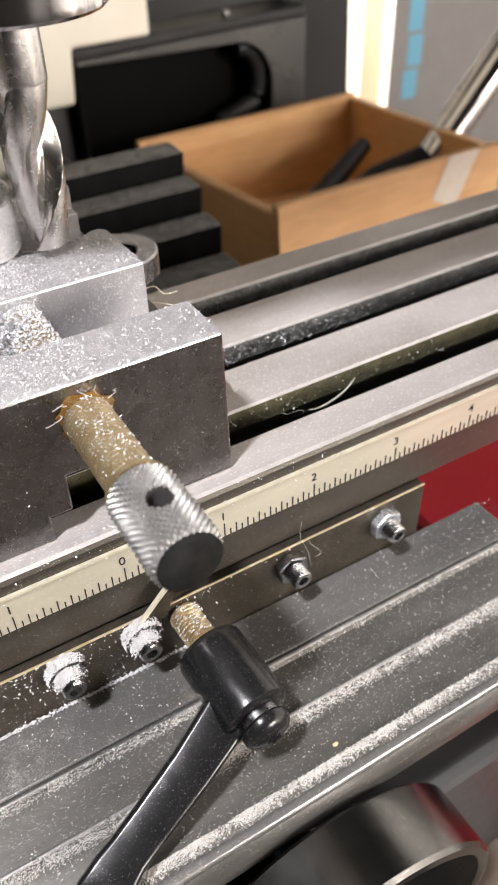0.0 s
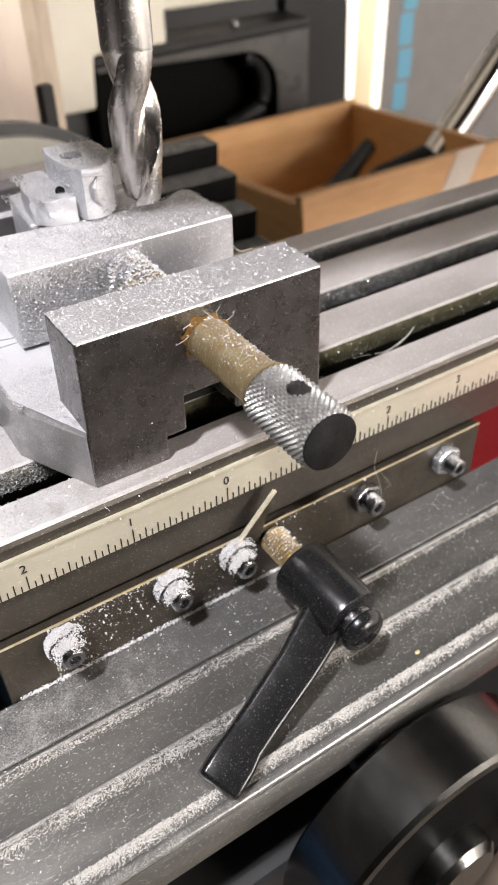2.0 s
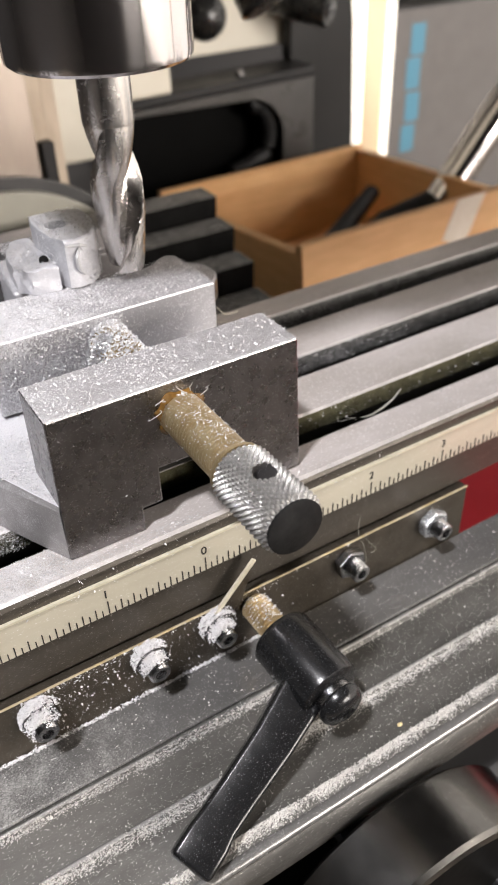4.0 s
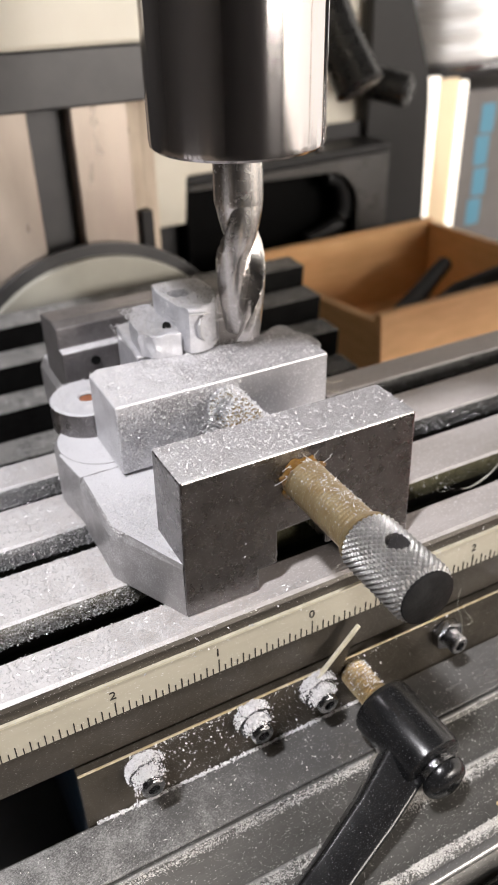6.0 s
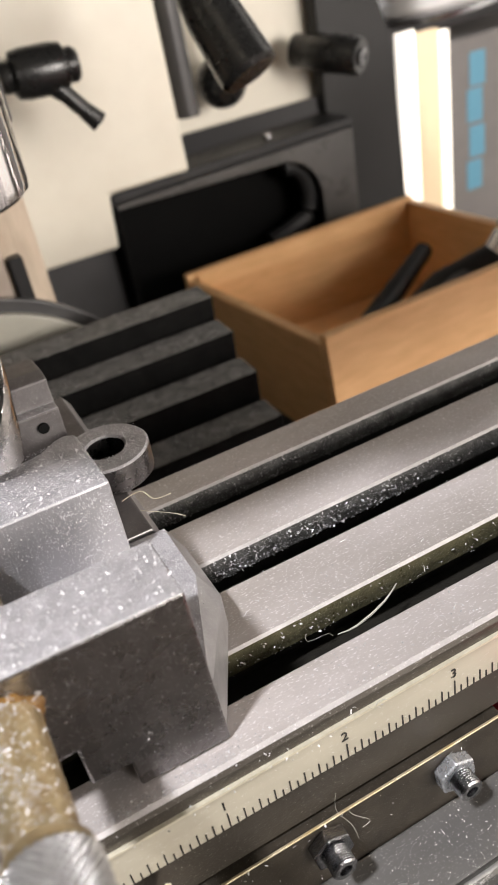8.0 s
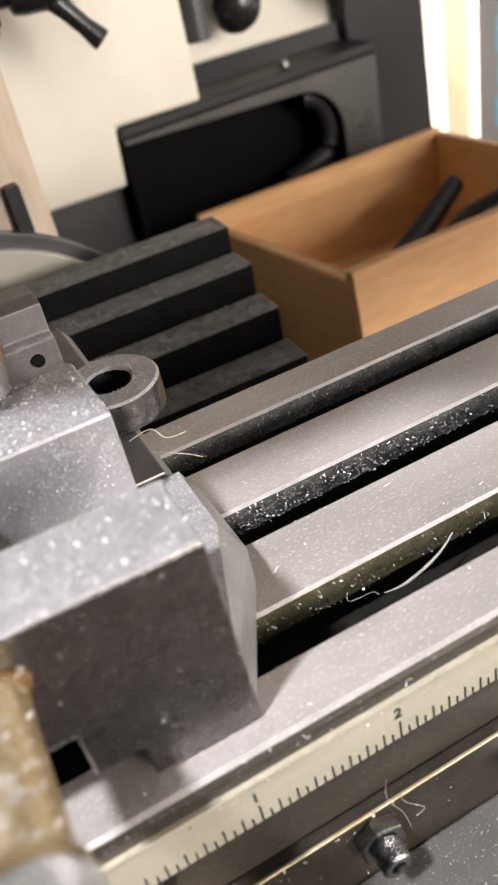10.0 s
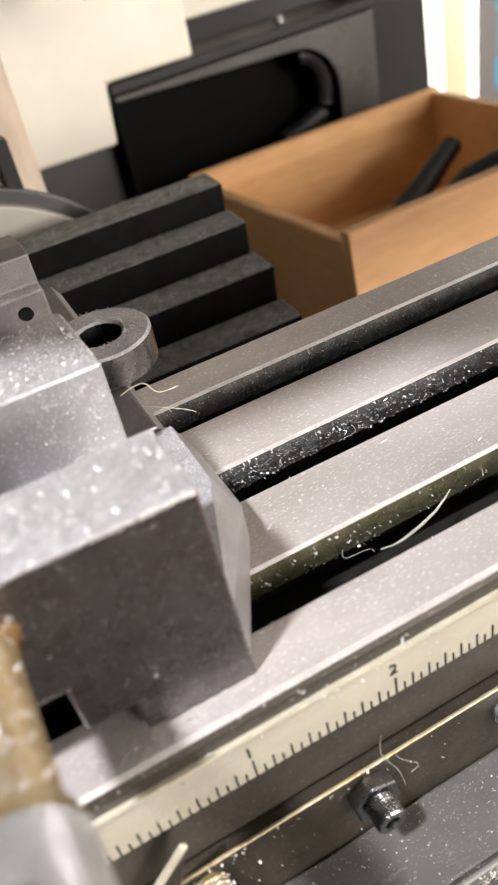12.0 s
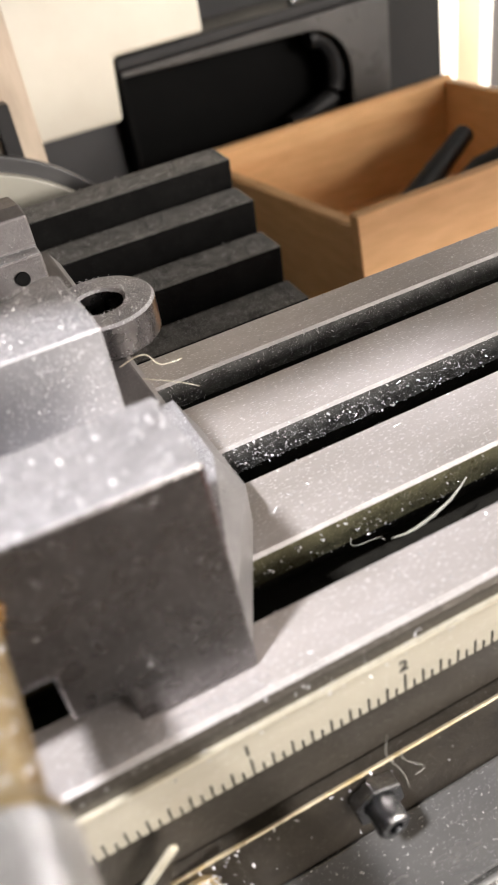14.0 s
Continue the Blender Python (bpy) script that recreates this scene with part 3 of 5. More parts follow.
def vise():
    v = thing("machine_vise", "small ground steel machine vise covered in aluminium chips", "vise", at=(0.0002, VISE_Y, 0))
    v.scale = (1, VISE_LONG, 1)
    # front block with a stepped gap under the screw
    pts = [(-0.0303, 0), (-0.0118, 0), (-0.0118, 0.0065), (-0.0068, 0.0065), (-0.0068, 0.0158), (0.0065, 0.0158), (0.0065, 0.0070), (0.0135, 0.0070), (0.0138, 0.0005), (0.0310, 0.0004), (0.0302, 0.0370), (-0.0297, 0.0370)]
    b = prism(pts, "y", 0.0038, 0.0188, 0.0005, 2)
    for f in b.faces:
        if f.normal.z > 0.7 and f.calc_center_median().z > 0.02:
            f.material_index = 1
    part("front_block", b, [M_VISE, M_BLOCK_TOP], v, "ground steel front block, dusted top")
    # base: two side rails with dovetail flanks and a sunken bed
    for s in (-1, 1):
        w = 0.0402 if s < 0 else 0.0425
        low = [(0.0122, 0.0189), (0.0300, 0.0189), (0.0303, 0.0043), (w, 0.0240 if s < 0 else 0.0280), (w, 0.0455), (0.0122, 0.0455)]
        wall = [0.0148, 0.0148, 0.0140, 0.0135 if s < 0 else 0.0085, 0.0135 if s < 0 else 0.0085, 0.0148]
        top = [(0.0122, 0.0189), (0.0300, 0.0189), (0.0301, 0.0046), (w - 0.0012 if s < 0 else w - 0.0035, 0.0246 if s < 0 else 0.0295), (w - 0.0012 if s < 0 else w - 0.0035, 0.0455), (0.0122, 0.0455)]
        b = bmesh.new()
        rings = [[b.verts.new((s * x, y, 0.0002)) for x, y in low], [b.verts.new((s * x, y, z)) for (x, y), z in zip(low, wall)], [b.verts.new((s * x, y, 0.0152 if y < 0.04 else 0.0160)) for x, y in top]]
        for p, q in zip(rings, rings[1:]):
            for k in range(6):
                b.faces.new((p[k], p[(k + 1) % 6], q[(k + 1) % 6], q[k]))
        b.faces.new(rings[0])
        b.faces.new(rings[2])
        bmesh.ops.recalc_face_normals(b, faces=b.faces)
        for f in b.faces:
            if f.normal.z > 0.6:
                f.material_index = 1
        part("side_rail", b, [M_RAIL, M_VISE_TOP], v)
        e = 0.0388 if s > 0 else 0.0300
        b = prism([(s * 0.0122, 0.0002), (s * e, 0.0002), (s * e, 0.0130), (s * (e - 0.0020), 0.0163), (s * 0.0122, 0.0163)], "y", 0.0468, 0.1180, 0.0004, 2)
        for f in b.faces:
            if f.normal.z > 0.6:
                f.material_index = 1
        part("rear_rail", b, [M_RAIL, M_OLDJAW if s > 0 else M_VISE_TOP], v)
    # bed and shelf faces seen through the gap are black, shade as colour
    b = box(-0.0122, 0.0122, 0.0300, 0.1180, 0.0070, 0.0140, 0.0003)
    for f in b.faces:
        f.material_index = 1 if f.normal.y < -0.5 else 0
    part("bed", b, [M_VISE_TOP, M_TOOL_AND_SHADE], v, "dusty sunken bed")
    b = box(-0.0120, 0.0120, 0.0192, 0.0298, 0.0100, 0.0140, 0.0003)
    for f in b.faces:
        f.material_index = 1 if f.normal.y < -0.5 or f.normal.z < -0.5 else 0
    part("bed_web", b, [M_VISE_TOP, M_TOOL_AND_SHADE], v, "dusty shelf behind the front block")
    # block in the shade colour fills the gap under the screw
    part("channel_shade", box(-0.0118, 0.0118, 0.0200, 0.0290, 0.0006, 0.0098, 0.0003), M_SLOT_SHADE, v, "black fill standing for the shade under the screw")
    # movable jaw
    b = prism([(-0.0300, 0.0405), (0.0303, 0.0405), (0.0298, 0.0614), (0.0278, 0.0628), (0.0254, 0.0622), (0.0217, 0.0595), (0.0185, 0.0588), (0.0129, 0.0580), (0.0060, 0.0592), (-0.0270, 0.0622), (-0.0300, 0.0600)], "z", 0.0167, 0.0361, 0.0005, 2)
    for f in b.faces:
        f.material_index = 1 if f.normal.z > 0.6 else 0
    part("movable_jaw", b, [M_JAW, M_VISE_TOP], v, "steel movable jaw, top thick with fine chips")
    # ears with bores at both rear corners of the jaw
    for s, mat in ((1, M_HOLE), (-1, M_COPPER)):
        hole = 0.0046 if s > 0 else 0.0023
        low = 0.0165 if s > 0 else 0.0150
        prof = [(hole, low), (0.0098, low), (0.0103, low + 0.0005), (0.0103, 0.0232), (0.0098, 0.0237), (hole + 0.0005, 0.0237), (hole, 0.0232)]
        c = (0.0368, 0.0722, 0) if s > 0 else (-0.0282, 0.0715, 0)
        b = lathe(prof + [prof[0]], Matrix.Translation(c), 48, close=False)
        for f in b.faces:
            f.material_index = 1 if f.calc_center_median().z > 0.0234 else 0
        ear = part("jaw_ear", b, [M_VISE, M_VISE_TOP], v, "round steel ear with a bore", True)
        part("bore_plug", lathe([(0.0, 0.0180 if s > 0 else 0.0228), (hole + 0.0002, 0.0180 if s > 0 else 0.0228), (hole + 0.0002, 0.0168), (0, 0.0168)], Matrix.Translation(c), 24), mat, ear)
    b = prism([(-0.0398, 0.0456), (-0.0416, 0.0585), (-0.0290, 0.0600), (-0.0290, 0.0456)], "z", 0.0002, 0.0162, 0.0004, 2)
    for f in b.faces:
        f.material_index = 1 if f.normal.z > 0.6 else 0
    part("base_side", b, [M_RAIL, M_VISE_TOP], v, "dusty side of the vise base")
    b = lathe([(0, 0.0002), (0.0132, 0.0002), (0.0132, 0.0150), (0.0122, 0.0164), (0, 0.0164)], Matrix.Translation((-0.0285, 0.0600, 0)), 48)
    for f in b.faces:
        f.material_index = 1 if f.calc_center_median().z > 0.0163 else 0
    part("base_lobe", b, [M_RAIL, M_VISE_TOP], v, "rounded dusty lobe of the vise base", True)
    # fixed jaw with a step; black discs stand for the shade in two small bores
    b = prism([(0.0870, 0.0167), (0.0870, 0.0300), (0.0905, 0.0300), (0.0905, 0.0365), (0.0950, 0.0372), (0.1080, 0.0350), (0.1080, 0.0167)], "x", -0.0295, 0.0315, 0.0005, 2)
    for f in b.faces:
        f.material_index = 1 if f.normal.z > 0.6 and f.calc_center_median().z < 0.032 else 0
    part("fixed_jaw", b, [M_OLDJAW, M_VISE_TOP], v, "dark stepped fixed jaw")
    for x in (-0.020, 0.0265):
        part("jaw_bore", lathe([(0, 0.0), (0.0014, 0.0), (0.0014, 0.0006), (0, 0.0006)], pose(x, 0.0868, 0.0262, 90, 0, 0), 20), M_HOLE, v)
    # screw through the block
    axis = pose(-0.0006, 0.0, 0.0287, 90, 0, 0)
    prof = []
    h = -0.0400
    while h < 0.0215:
        prof += [(0.00492, h), (0.0050, h + 0.0003), (0.0050, h + 0.0006), (0.00492, h + 0.0009)]
        h += 0.001
    part("screw", lathe(prof, axis, 40), M_SCREW, v, "yellowed threaded vise screw with stuck chips", True)
    # knurled head: crossed helical ridges
    b = bmesh.new()
    nseg, nlen = 300, 110
    z0, z1, rr = 0.0200, 0.0386, 0.0067
    rings = []
    for j in range(nlen + 1):
        u = j / nlen
        z = z0 + (z1 - z0) * u
        e = min(1.0, min(u, 1 - u) * 12)
        ring = []
        for i in range(nseg):
            a = 2 * math.pi * i / nseg
            k1 = abs(math.sin(15 * a + z * 2300))
            k2 = abs(math.sin(15 * a - z * 2300))
            r_ = rr - 0.00060 * (1 - min(k1, k2)) - 0.0012 * (1 - e) ** 2
            ring.append(b.verts.new((r_ * math.cos(a), r_ * math.sin(a), z)))
        rings.append(ring)
    for p, q in zip(rings, rings[1:]):
        for i in range(nseg):
            b.faces.new((p[i], p[(i + 1) % nseg], q[(i + 1) % nseg], q[i]))
    b.transform(axis)
    hole = [f for f in b.faces if f.calc_center_median().z > 0.031 and math.hypot(f.calc_center_median().x + 0.0006, f.calc_center_median().y + 0.0293) < 0.0023]
    bmesh.ops.delete(b, geom=hole, context="FACES")
    head = part("knurled_head", b, M_KNURL, v, "diamond-knurled steel screw head")
    part("end_face", lathe([(0.0057, 0.0382), (0.0058, 0.0389), (0.0052, 0.0393), (0, 0.0393)], axis, 48), M_BLACKEND, head, "dark scuffed end face", True)
    part("neck", lathe([(0.0052, 0.0183), (0.0060, 0.0193), (0.0062, 0.0204)], axis, 40), M_SCREW, head, smooth=True)
    b = bmesh.new()
    rings = [[], []]
    for k in range(36):
        a = 2 * math.pi * k / 36
        x, y = 0.00245 * math.cos(a), 0.00245 * math.sin(a)
        rings[0].append(b.verts.new((x - 0.0006, y - 0.0293, 0.0287 + math.sqrt(rr * rr - x * x) - 0.0004)))
        rings[1].append(b.verts.new((x - 0.0006, y - 0.0293, 0.0290)))
    for k in range(36):
        b.faces.new((rings[1][k], rings[1][(k + 1) % 36], rings[0][(k + 1) % 36], rings[0][k]))
    b.faces.new(rings[1]).material_index = 1
    part("bar_bore", b, [M_OLDJAW, M_HOLE], head, "dark cross bore")
    b = bmesh.new()
    rng = random.Random(31)
    rings = [[], [], []]
    for k in range(40):
        a = 2 * math.pi * k / 40
        wide = 0.0055 + 0.0004 * math.sin(3 * a + 1) + 0.0004 * math.sin(7 * a) + rng.uniform(0, 0.0005)
        for ring, (r_, y) in zip(rings, ((0.0049, 0.0024), (0.5 * (0.0049 + wide), 0.0029), (wide, 0.0037))):
            ring.append(b.verts.new((-0.0006 + r_ * math.cos(a), y, 0.0287 + r_ * math.sin(a))))
    for p, q in zip(rings, rings[1:]):
        for k in range(40):
            b.faces.new((p[k], p[(k + 1) % 40], q[(k + 1) % 40], q[k]))
    part("oil_smear", b, M_OIL, v, "brown oil round the screw", True)
    return v


vise()


def ragged(points, z0, z1, seed, cuts=4, jitter=0.0005):
    """A block with a torn, lumpy skin."""
    b = prism(points, "z", z0, z1)
    bmesh.ops.triangulate(b, faces=b.faces)
    bmesh.ops.subdivide_edges(b, edges=b.edges, cuts=cuts, use_grid_fill=True)
    rng = random.Random(seed)
    for v in b.verts:
        if v.co.z > z0 + 0.0005:
            v.co += Vector((rng.gauss(0, jitter), rng.gauss(0, jitter), rng.gauss(0, jitter)))
    return b


def workpiece():
    w = thing("aluminium_part", "half-machined aluminium part clamped in the vise, ragged with chips", "workpiece", at=(0.0010, 0.0018, 0))
    c = (-0.0008, 0.0700)
    out = [(-0.0044, 0.0800), (0.0050, 0.0794), (0.0088, 0.0780), (0.0094, 0.0740), (0.0092, 0.0700), (0.0080, 0.0650), (0.0058, 0.0605), (0.0030, 0.0580), (0.0000, 0.0572), (-0.0030, 0.0578), (-0.0048, 0.0620), (-0.0056, 0.0690), (-0.0056, 0.0750)]
    b = bmesh.new()
    n = len(out)
    rings = []
    for rad, z in ((None, 0.0366), (None, 0.0488), (0.9, 0.0492)):
        rings.append([b.verts.new((c[0] + (x - c[0]) * (1.0 if rad is None else 0.965), c[1] + (y - c[1]) * (1.0 if rad is None else 0.965), z)) for x, y in out])
    ang = [math.atan2(y - c[1], x - c[0]) for x, y in out]
    for z in (0.0492, 0.0440):
        rings.append([b.verts.new((c[0] + 0.0031 * math.cos(a), c[1] + 0.0031 * math.sin(a), z)) for a in ang])
    for p, q in zip(rings, rings[1:]):
        for k in range(n):
            b.faces.new((p[k], p[(k + 1) % n], q[(k + 1) % n], q[k]))
    b.faces.new(rings[0])
    b.faces.new(rings[-1])
    part("upper_boss", b, M_ALU, w, "milled boss with a drilled hole", True)
    part("drilled_hole", lathe([(0, 0.0446), (0.0030, 0.0446), (0.0030, 0.0452), (0, 0.0452)], Matrix.Translation((*c, 0)), 24), M_HOLE, w)
    b = prism([(-0.0165, 0.0640), (0.0055, 0.0630), (0.0060, 0.0868), (-0.0140, 0.0868)], "z", 0.0165, 0.0365, 0.0006, 2)
    part("lower_block", b, M_ALU, w)
    b = ragged([(-0.0050, 0.0590), (-0.0048, 0.0760), (-0.0060, 0.0820), (-0.0095, 0.0820), (-0.0140, 0.0740), (-0.0150, 0.0640), (-0.0120, 0.0600)], 0.0363, 0.0428, 3, 3, 0.00022)
    part("side_step", b, M_ALU, w, "torn lower step", True)
    part("side_hole", lathe([(0, 0), (0.0012, 0), (0.0012, 0.0006), (0, 0.0006)], along((-0.0070, 0.0640, 0.0432), (-0.0100, 0.0560, 0.0462)), 20), M_HOLE, w)
    part("burr", tube([(0.0005, 0.0568, 0.0475), (-0.0008, 0.0562, 0.0450), (-0.0005, 0.0564, 0.0420), (0.0008, 0.0566, 0.0400)], [0.0003, 0.0006, 0.0007, 0.0003], 7), M_CHIP, w, "bright hanging burr")
    part("burr", tube([(-0.0030, 0.0572, 0.0480), (0.0005, 0.0566, 0.0478), (0.0025, 0.0572, 0.0470)], [0.0003, 0.0005, 0.0003], 7), M_CHIP, w, "bright hanging burr")
    return w


workpiece()


# ---------------------------------------------------------------- spindle and cutter
AX, AY = 0.0148, 0.0620


def spindle():
    s = thing("spindle_nose", "polished steel spindle nose of the milling head", "spindle")
    m = Matrix.Translation((AX, AY, 0))
    part("nose", lathe([(0.0, 0.0892), (0.0172, 0.0892), (0.0178, 0.0880), (0.0205, 0.0880), (0.0214, 0.0888), (0.0216, 0.0902), (0.0216, 0.1340)], m, 128), M_CHROME, s, smooth=True)
    b = prism([(-0.0350, 0.0300), (-0.0120, 0.0215), (-0.0040, 0.0205), (0.0380, 0.0205), (0.0440, 0.0260), (0.0440, 0.0950), (-0.0350, 0.0950)], "z", 0.1292, 0.1800, 0.0012, 2)
    for f in b.faces:
        f.material_index = 1 if f.normal.y < -0.6 and f.calc_center_median().x > -0.005 or f.normal.x > 0.3 else 0
    hs = part("spindle_housing", b, [M_CREAM, M_BEAM], s, "white housing with a dark grey front plate")
    for x, z in ((0.004, 0.1560), (0.0330, 0.1560)):
        part("ring_boss", lathe([(0.0030, 0), (0.0062, 0), (0.0062, 0.0012), (0.0052, 0.0018), (0.0030, 0.0010)], pose(x, 0.0204, z, 90, 0, 0), 32), M_BAR, hs)
    for x, z in ((0.0220, 0.1375),):
        part("cap_screw", lathe([(0.0012, 0), (0.0012, 0.0008), (0, 0.001)], pose(x, 0.0204, z, 90, 0, 0), 16), M_NUT, hs)
    # out of view: head sized, and block above added, for the shadows they cast
    part("head_casting", box(-0.060, 0.085, 0.0955, 0.285, 0.1500, 0.40, 0.006, 3), M_CREAM, s, "cream painted milling head, out of view, sized to shade the box")
    part("shade_block", prism([(-0.060, 0.062), (-0.0249, 0.0204), (0.0, -0.012), (0.048, -0.012), (0.070, 0.010), (0.070, 0.0952), (-0.060, 0.0952)], "z", 0.2000, 0.40, 0.003, 2), M_CREAM, s, "unseen cream block over the spindle, shaped to shade the table")
    part("shade_block_neck", box(-0.030, 0.040, 0.030, 0.0950, 0.1803, 0.1998, 0.001), M_BEAM, s)
    return s


spindle()


def end_mill():
    e = thing("end_mill", "two-flute steel end mill held in the spindle", "end mill")
    R = 0.0065
    part("shank", lathe([(0.0062, 0.0740), (0.0063, 0.0750), (0.0063, 0.0895)], Matrix.Translation((AX, AY, 0)), 48), M_CARBIDE, e, smooth=True)
    b = bmesh.new()
    z0, z1, nz, na = 0.0383, 0.0748, 110, 180
    rings = []
    for j in range(nz + 1):
        u = j / nz
        z = z0 + (z1 - z0) * u
        twist = 2 * math.pi * (z - z0) / 0.066
        depth = 1.0 if u < 0.6 else max(0.0, 1 - (u - 0.6) / 0.4)
        ring = []
        for i in range(na):
            a = 2 * math.pi * i / na
            ph = ((a - twist - 0.8) % math.pi) / math.pi
            if ph < 0.12:
                r_ = R
            elif ph < 0.36:
                r_ = R - 0.0009 * (ph - 0.12) / 0.24
            elif ph < 0.94:
                r_ = R - 0.0009 - 0.0032 * math.sin(0.5 * math.pi * (ph - 0.36) / 0.58) ** 1.4
            else:
                r_ = R - 0.0041 * (1 - ph) / 0.06
            r_ = 0.0062 + (r_ - 0.0062) * depth if depth < 1 else r_
            ring.append(b.verts.new((AX + r_ * math.cos(a), AY + r_ * math.sin(a), z)))
        rings.append(ring)
    for p, q in zip(rings, rings[1:]):
        for i in range(na):
            b.faces.new((p[i], p[(i + 1) % na], q[(i + 1) % na], q[i]))
    b.faces.new(rings[0])
    b.faces.new(rings[-1])
    part("fluted_body", b, M_CARBIDE, e, "spiral cutting flutes", True)


end_mill()


# ---------------------------------------------------------------- bellows, wooden box
def bellows():
    b = thing("way_bellows", "dusty black pleated rubber way cover behind the table", "bellows")
    steps = [(0.1907, -0.0004, -0.0080), (0.1753, -0.0102, -0.0190), (0.1590, -0.0210, -0.0320), (0.1430, -0.0330, -0.0500)]
    for y, z, low in steps:
        p = prism([(y, z), (y + 0.0148, z + 0.0004), (y + 0.0160, low - 0.004), (y + 0.0012, low - 0.004)], "x", -0.10, 0.1140, 0.0007, 2)
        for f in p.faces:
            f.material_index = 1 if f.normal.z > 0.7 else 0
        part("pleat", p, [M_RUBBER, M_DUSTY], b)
    return b


bellows()

BOX = pose(0.1625, 0.1865, -0.0975, -5.2, 0, 1.0)


def wooden_box():
    w = thing("wooden_box", "open orange plywood box with a strip of tape", "wooden box")
    w.matrix_world = BOX
    L, D, H, t, flare = 0.150, 0.164, 0.060, 0.006, 0.020
    for nm, bm in (("front_wall", box(0, L, 0, t, 0, H, 0.0006)), ("back_wall", box(0, L + flare, D - t, D, 0, H, 0.0006)), ("left_wall", box(0, t, t, D - t, 0, H - 0.0045, 0.0006))):
        part(nm, bm, M_WOOD, w)
    part("bottom", prism([(t, t), (L - t, t), (L + flare - t, D - t), (t, D - t)], "z", 0, 0.004), M_WOOD, w)
    part("right_wall", prism([(L - t, t), (L, t), (L + flare, D - t), (L + flare - t, D - t)], "z", 0, H - 0.002, 0.0006), M_WOOD, w)
    for nm, bm in (("top_lip", box(0.0005, L - 0.0005, 0.0005, t - 0.0005, H, H + 0.0004, 0)), ("top_lip", box(0.0005, L + flare - 0.0005, D - t + 0.0005, D - 0.0005, H, H + 0.0004, 0)), ("top_lip", box(0.0005, t - 0.0005, t, D - t, H - 0.0045, H - 0.0041, 0))):
        part(nm, bm, M_WOOD_EDGE, w, "darker sawn plywood edge")
    part("inner_rail", box(t, L + flare - 0.01, D - t - 0.0035, D - t - 0.0002, H - 0.012, H - 0.001, 0.0006), M_WOOD, w, "thin plywood rail inside the rim")
    tape = prism([(0.110, 0.0606), (0.1135, 0.0612), (0.1320, 0.0612), (0.1160, 0.0320), (0.1060, 0.0370), (0.0990, 0.0400)], "y", -0.0006, -0.0001)
    part("masking_tape", tape, M_TAPE, w, "crooked strip of pale masking tape")
    part("box_foot", box(0.01, L - 0.01, 0.01, D - 0.01, -0.11, 0, 0.001), M_BASE, w, "dark block that carries the box")


wooden_box()


def box_tools():
    a = thing("steel_bar_handle", "chromed round bar with a black socket leaning out of the box", "tool")
    p, q = Vector((0.305, 0.250, -0.0720)), Vector((0.376, 0.245, 0.0160))
    d = (q - p).normalized()
    part("chrome_bar", tube([p + d * 0.004, q + d * 0.02], 0.0110, 40), M_CHROME, a, smooth=True)
    part("black_socket", tube([p + Vector((-0.040, 0.016, -0.010)), p + Vector((-0.026, 0.011, -0.002)), p + Vector((-0.008, 0.005, 0.003)), p + d * 0.010], [0.0060, 0.0095, 0.0105, 0.0112], 28), M_TOOL_AND_SHADE, a, "black steel socket", True)
    k = thing("hex_key_handle", "black tool handle lying in the wooden box", "tool")
    part("grip", tube([(0.2060, 0.2560, -0.0900), (0.2280, 0.2670, -0.0850), (0.2600, 0.2800, -0.0760), (0.2950, 0.2960, -0.0650)], [0.0050, 0.0060, 0.0066, 0.0055], 16), M_TOOL_AND_SHADE, k, smooth=True)
    k = thing("cutter_tool", "dark steel cutter lying in the wooden box", "tool")
    part("body", tube([(0.215, 0.222, -0.086), (0.255, 0.240, -0.078), (0.290, 0.250, -0.072)], [0.007, 0.0105, 0.0095], 18), M_TOOL_AND_SHADE, k, smooth=True)
    part("shank", tube([(0.205, 0.235, -0.0905), (0.225, 0.255, -0.0905)], 0.004, 12), M_CARBIDE, k, smooth=True)


box_tools()


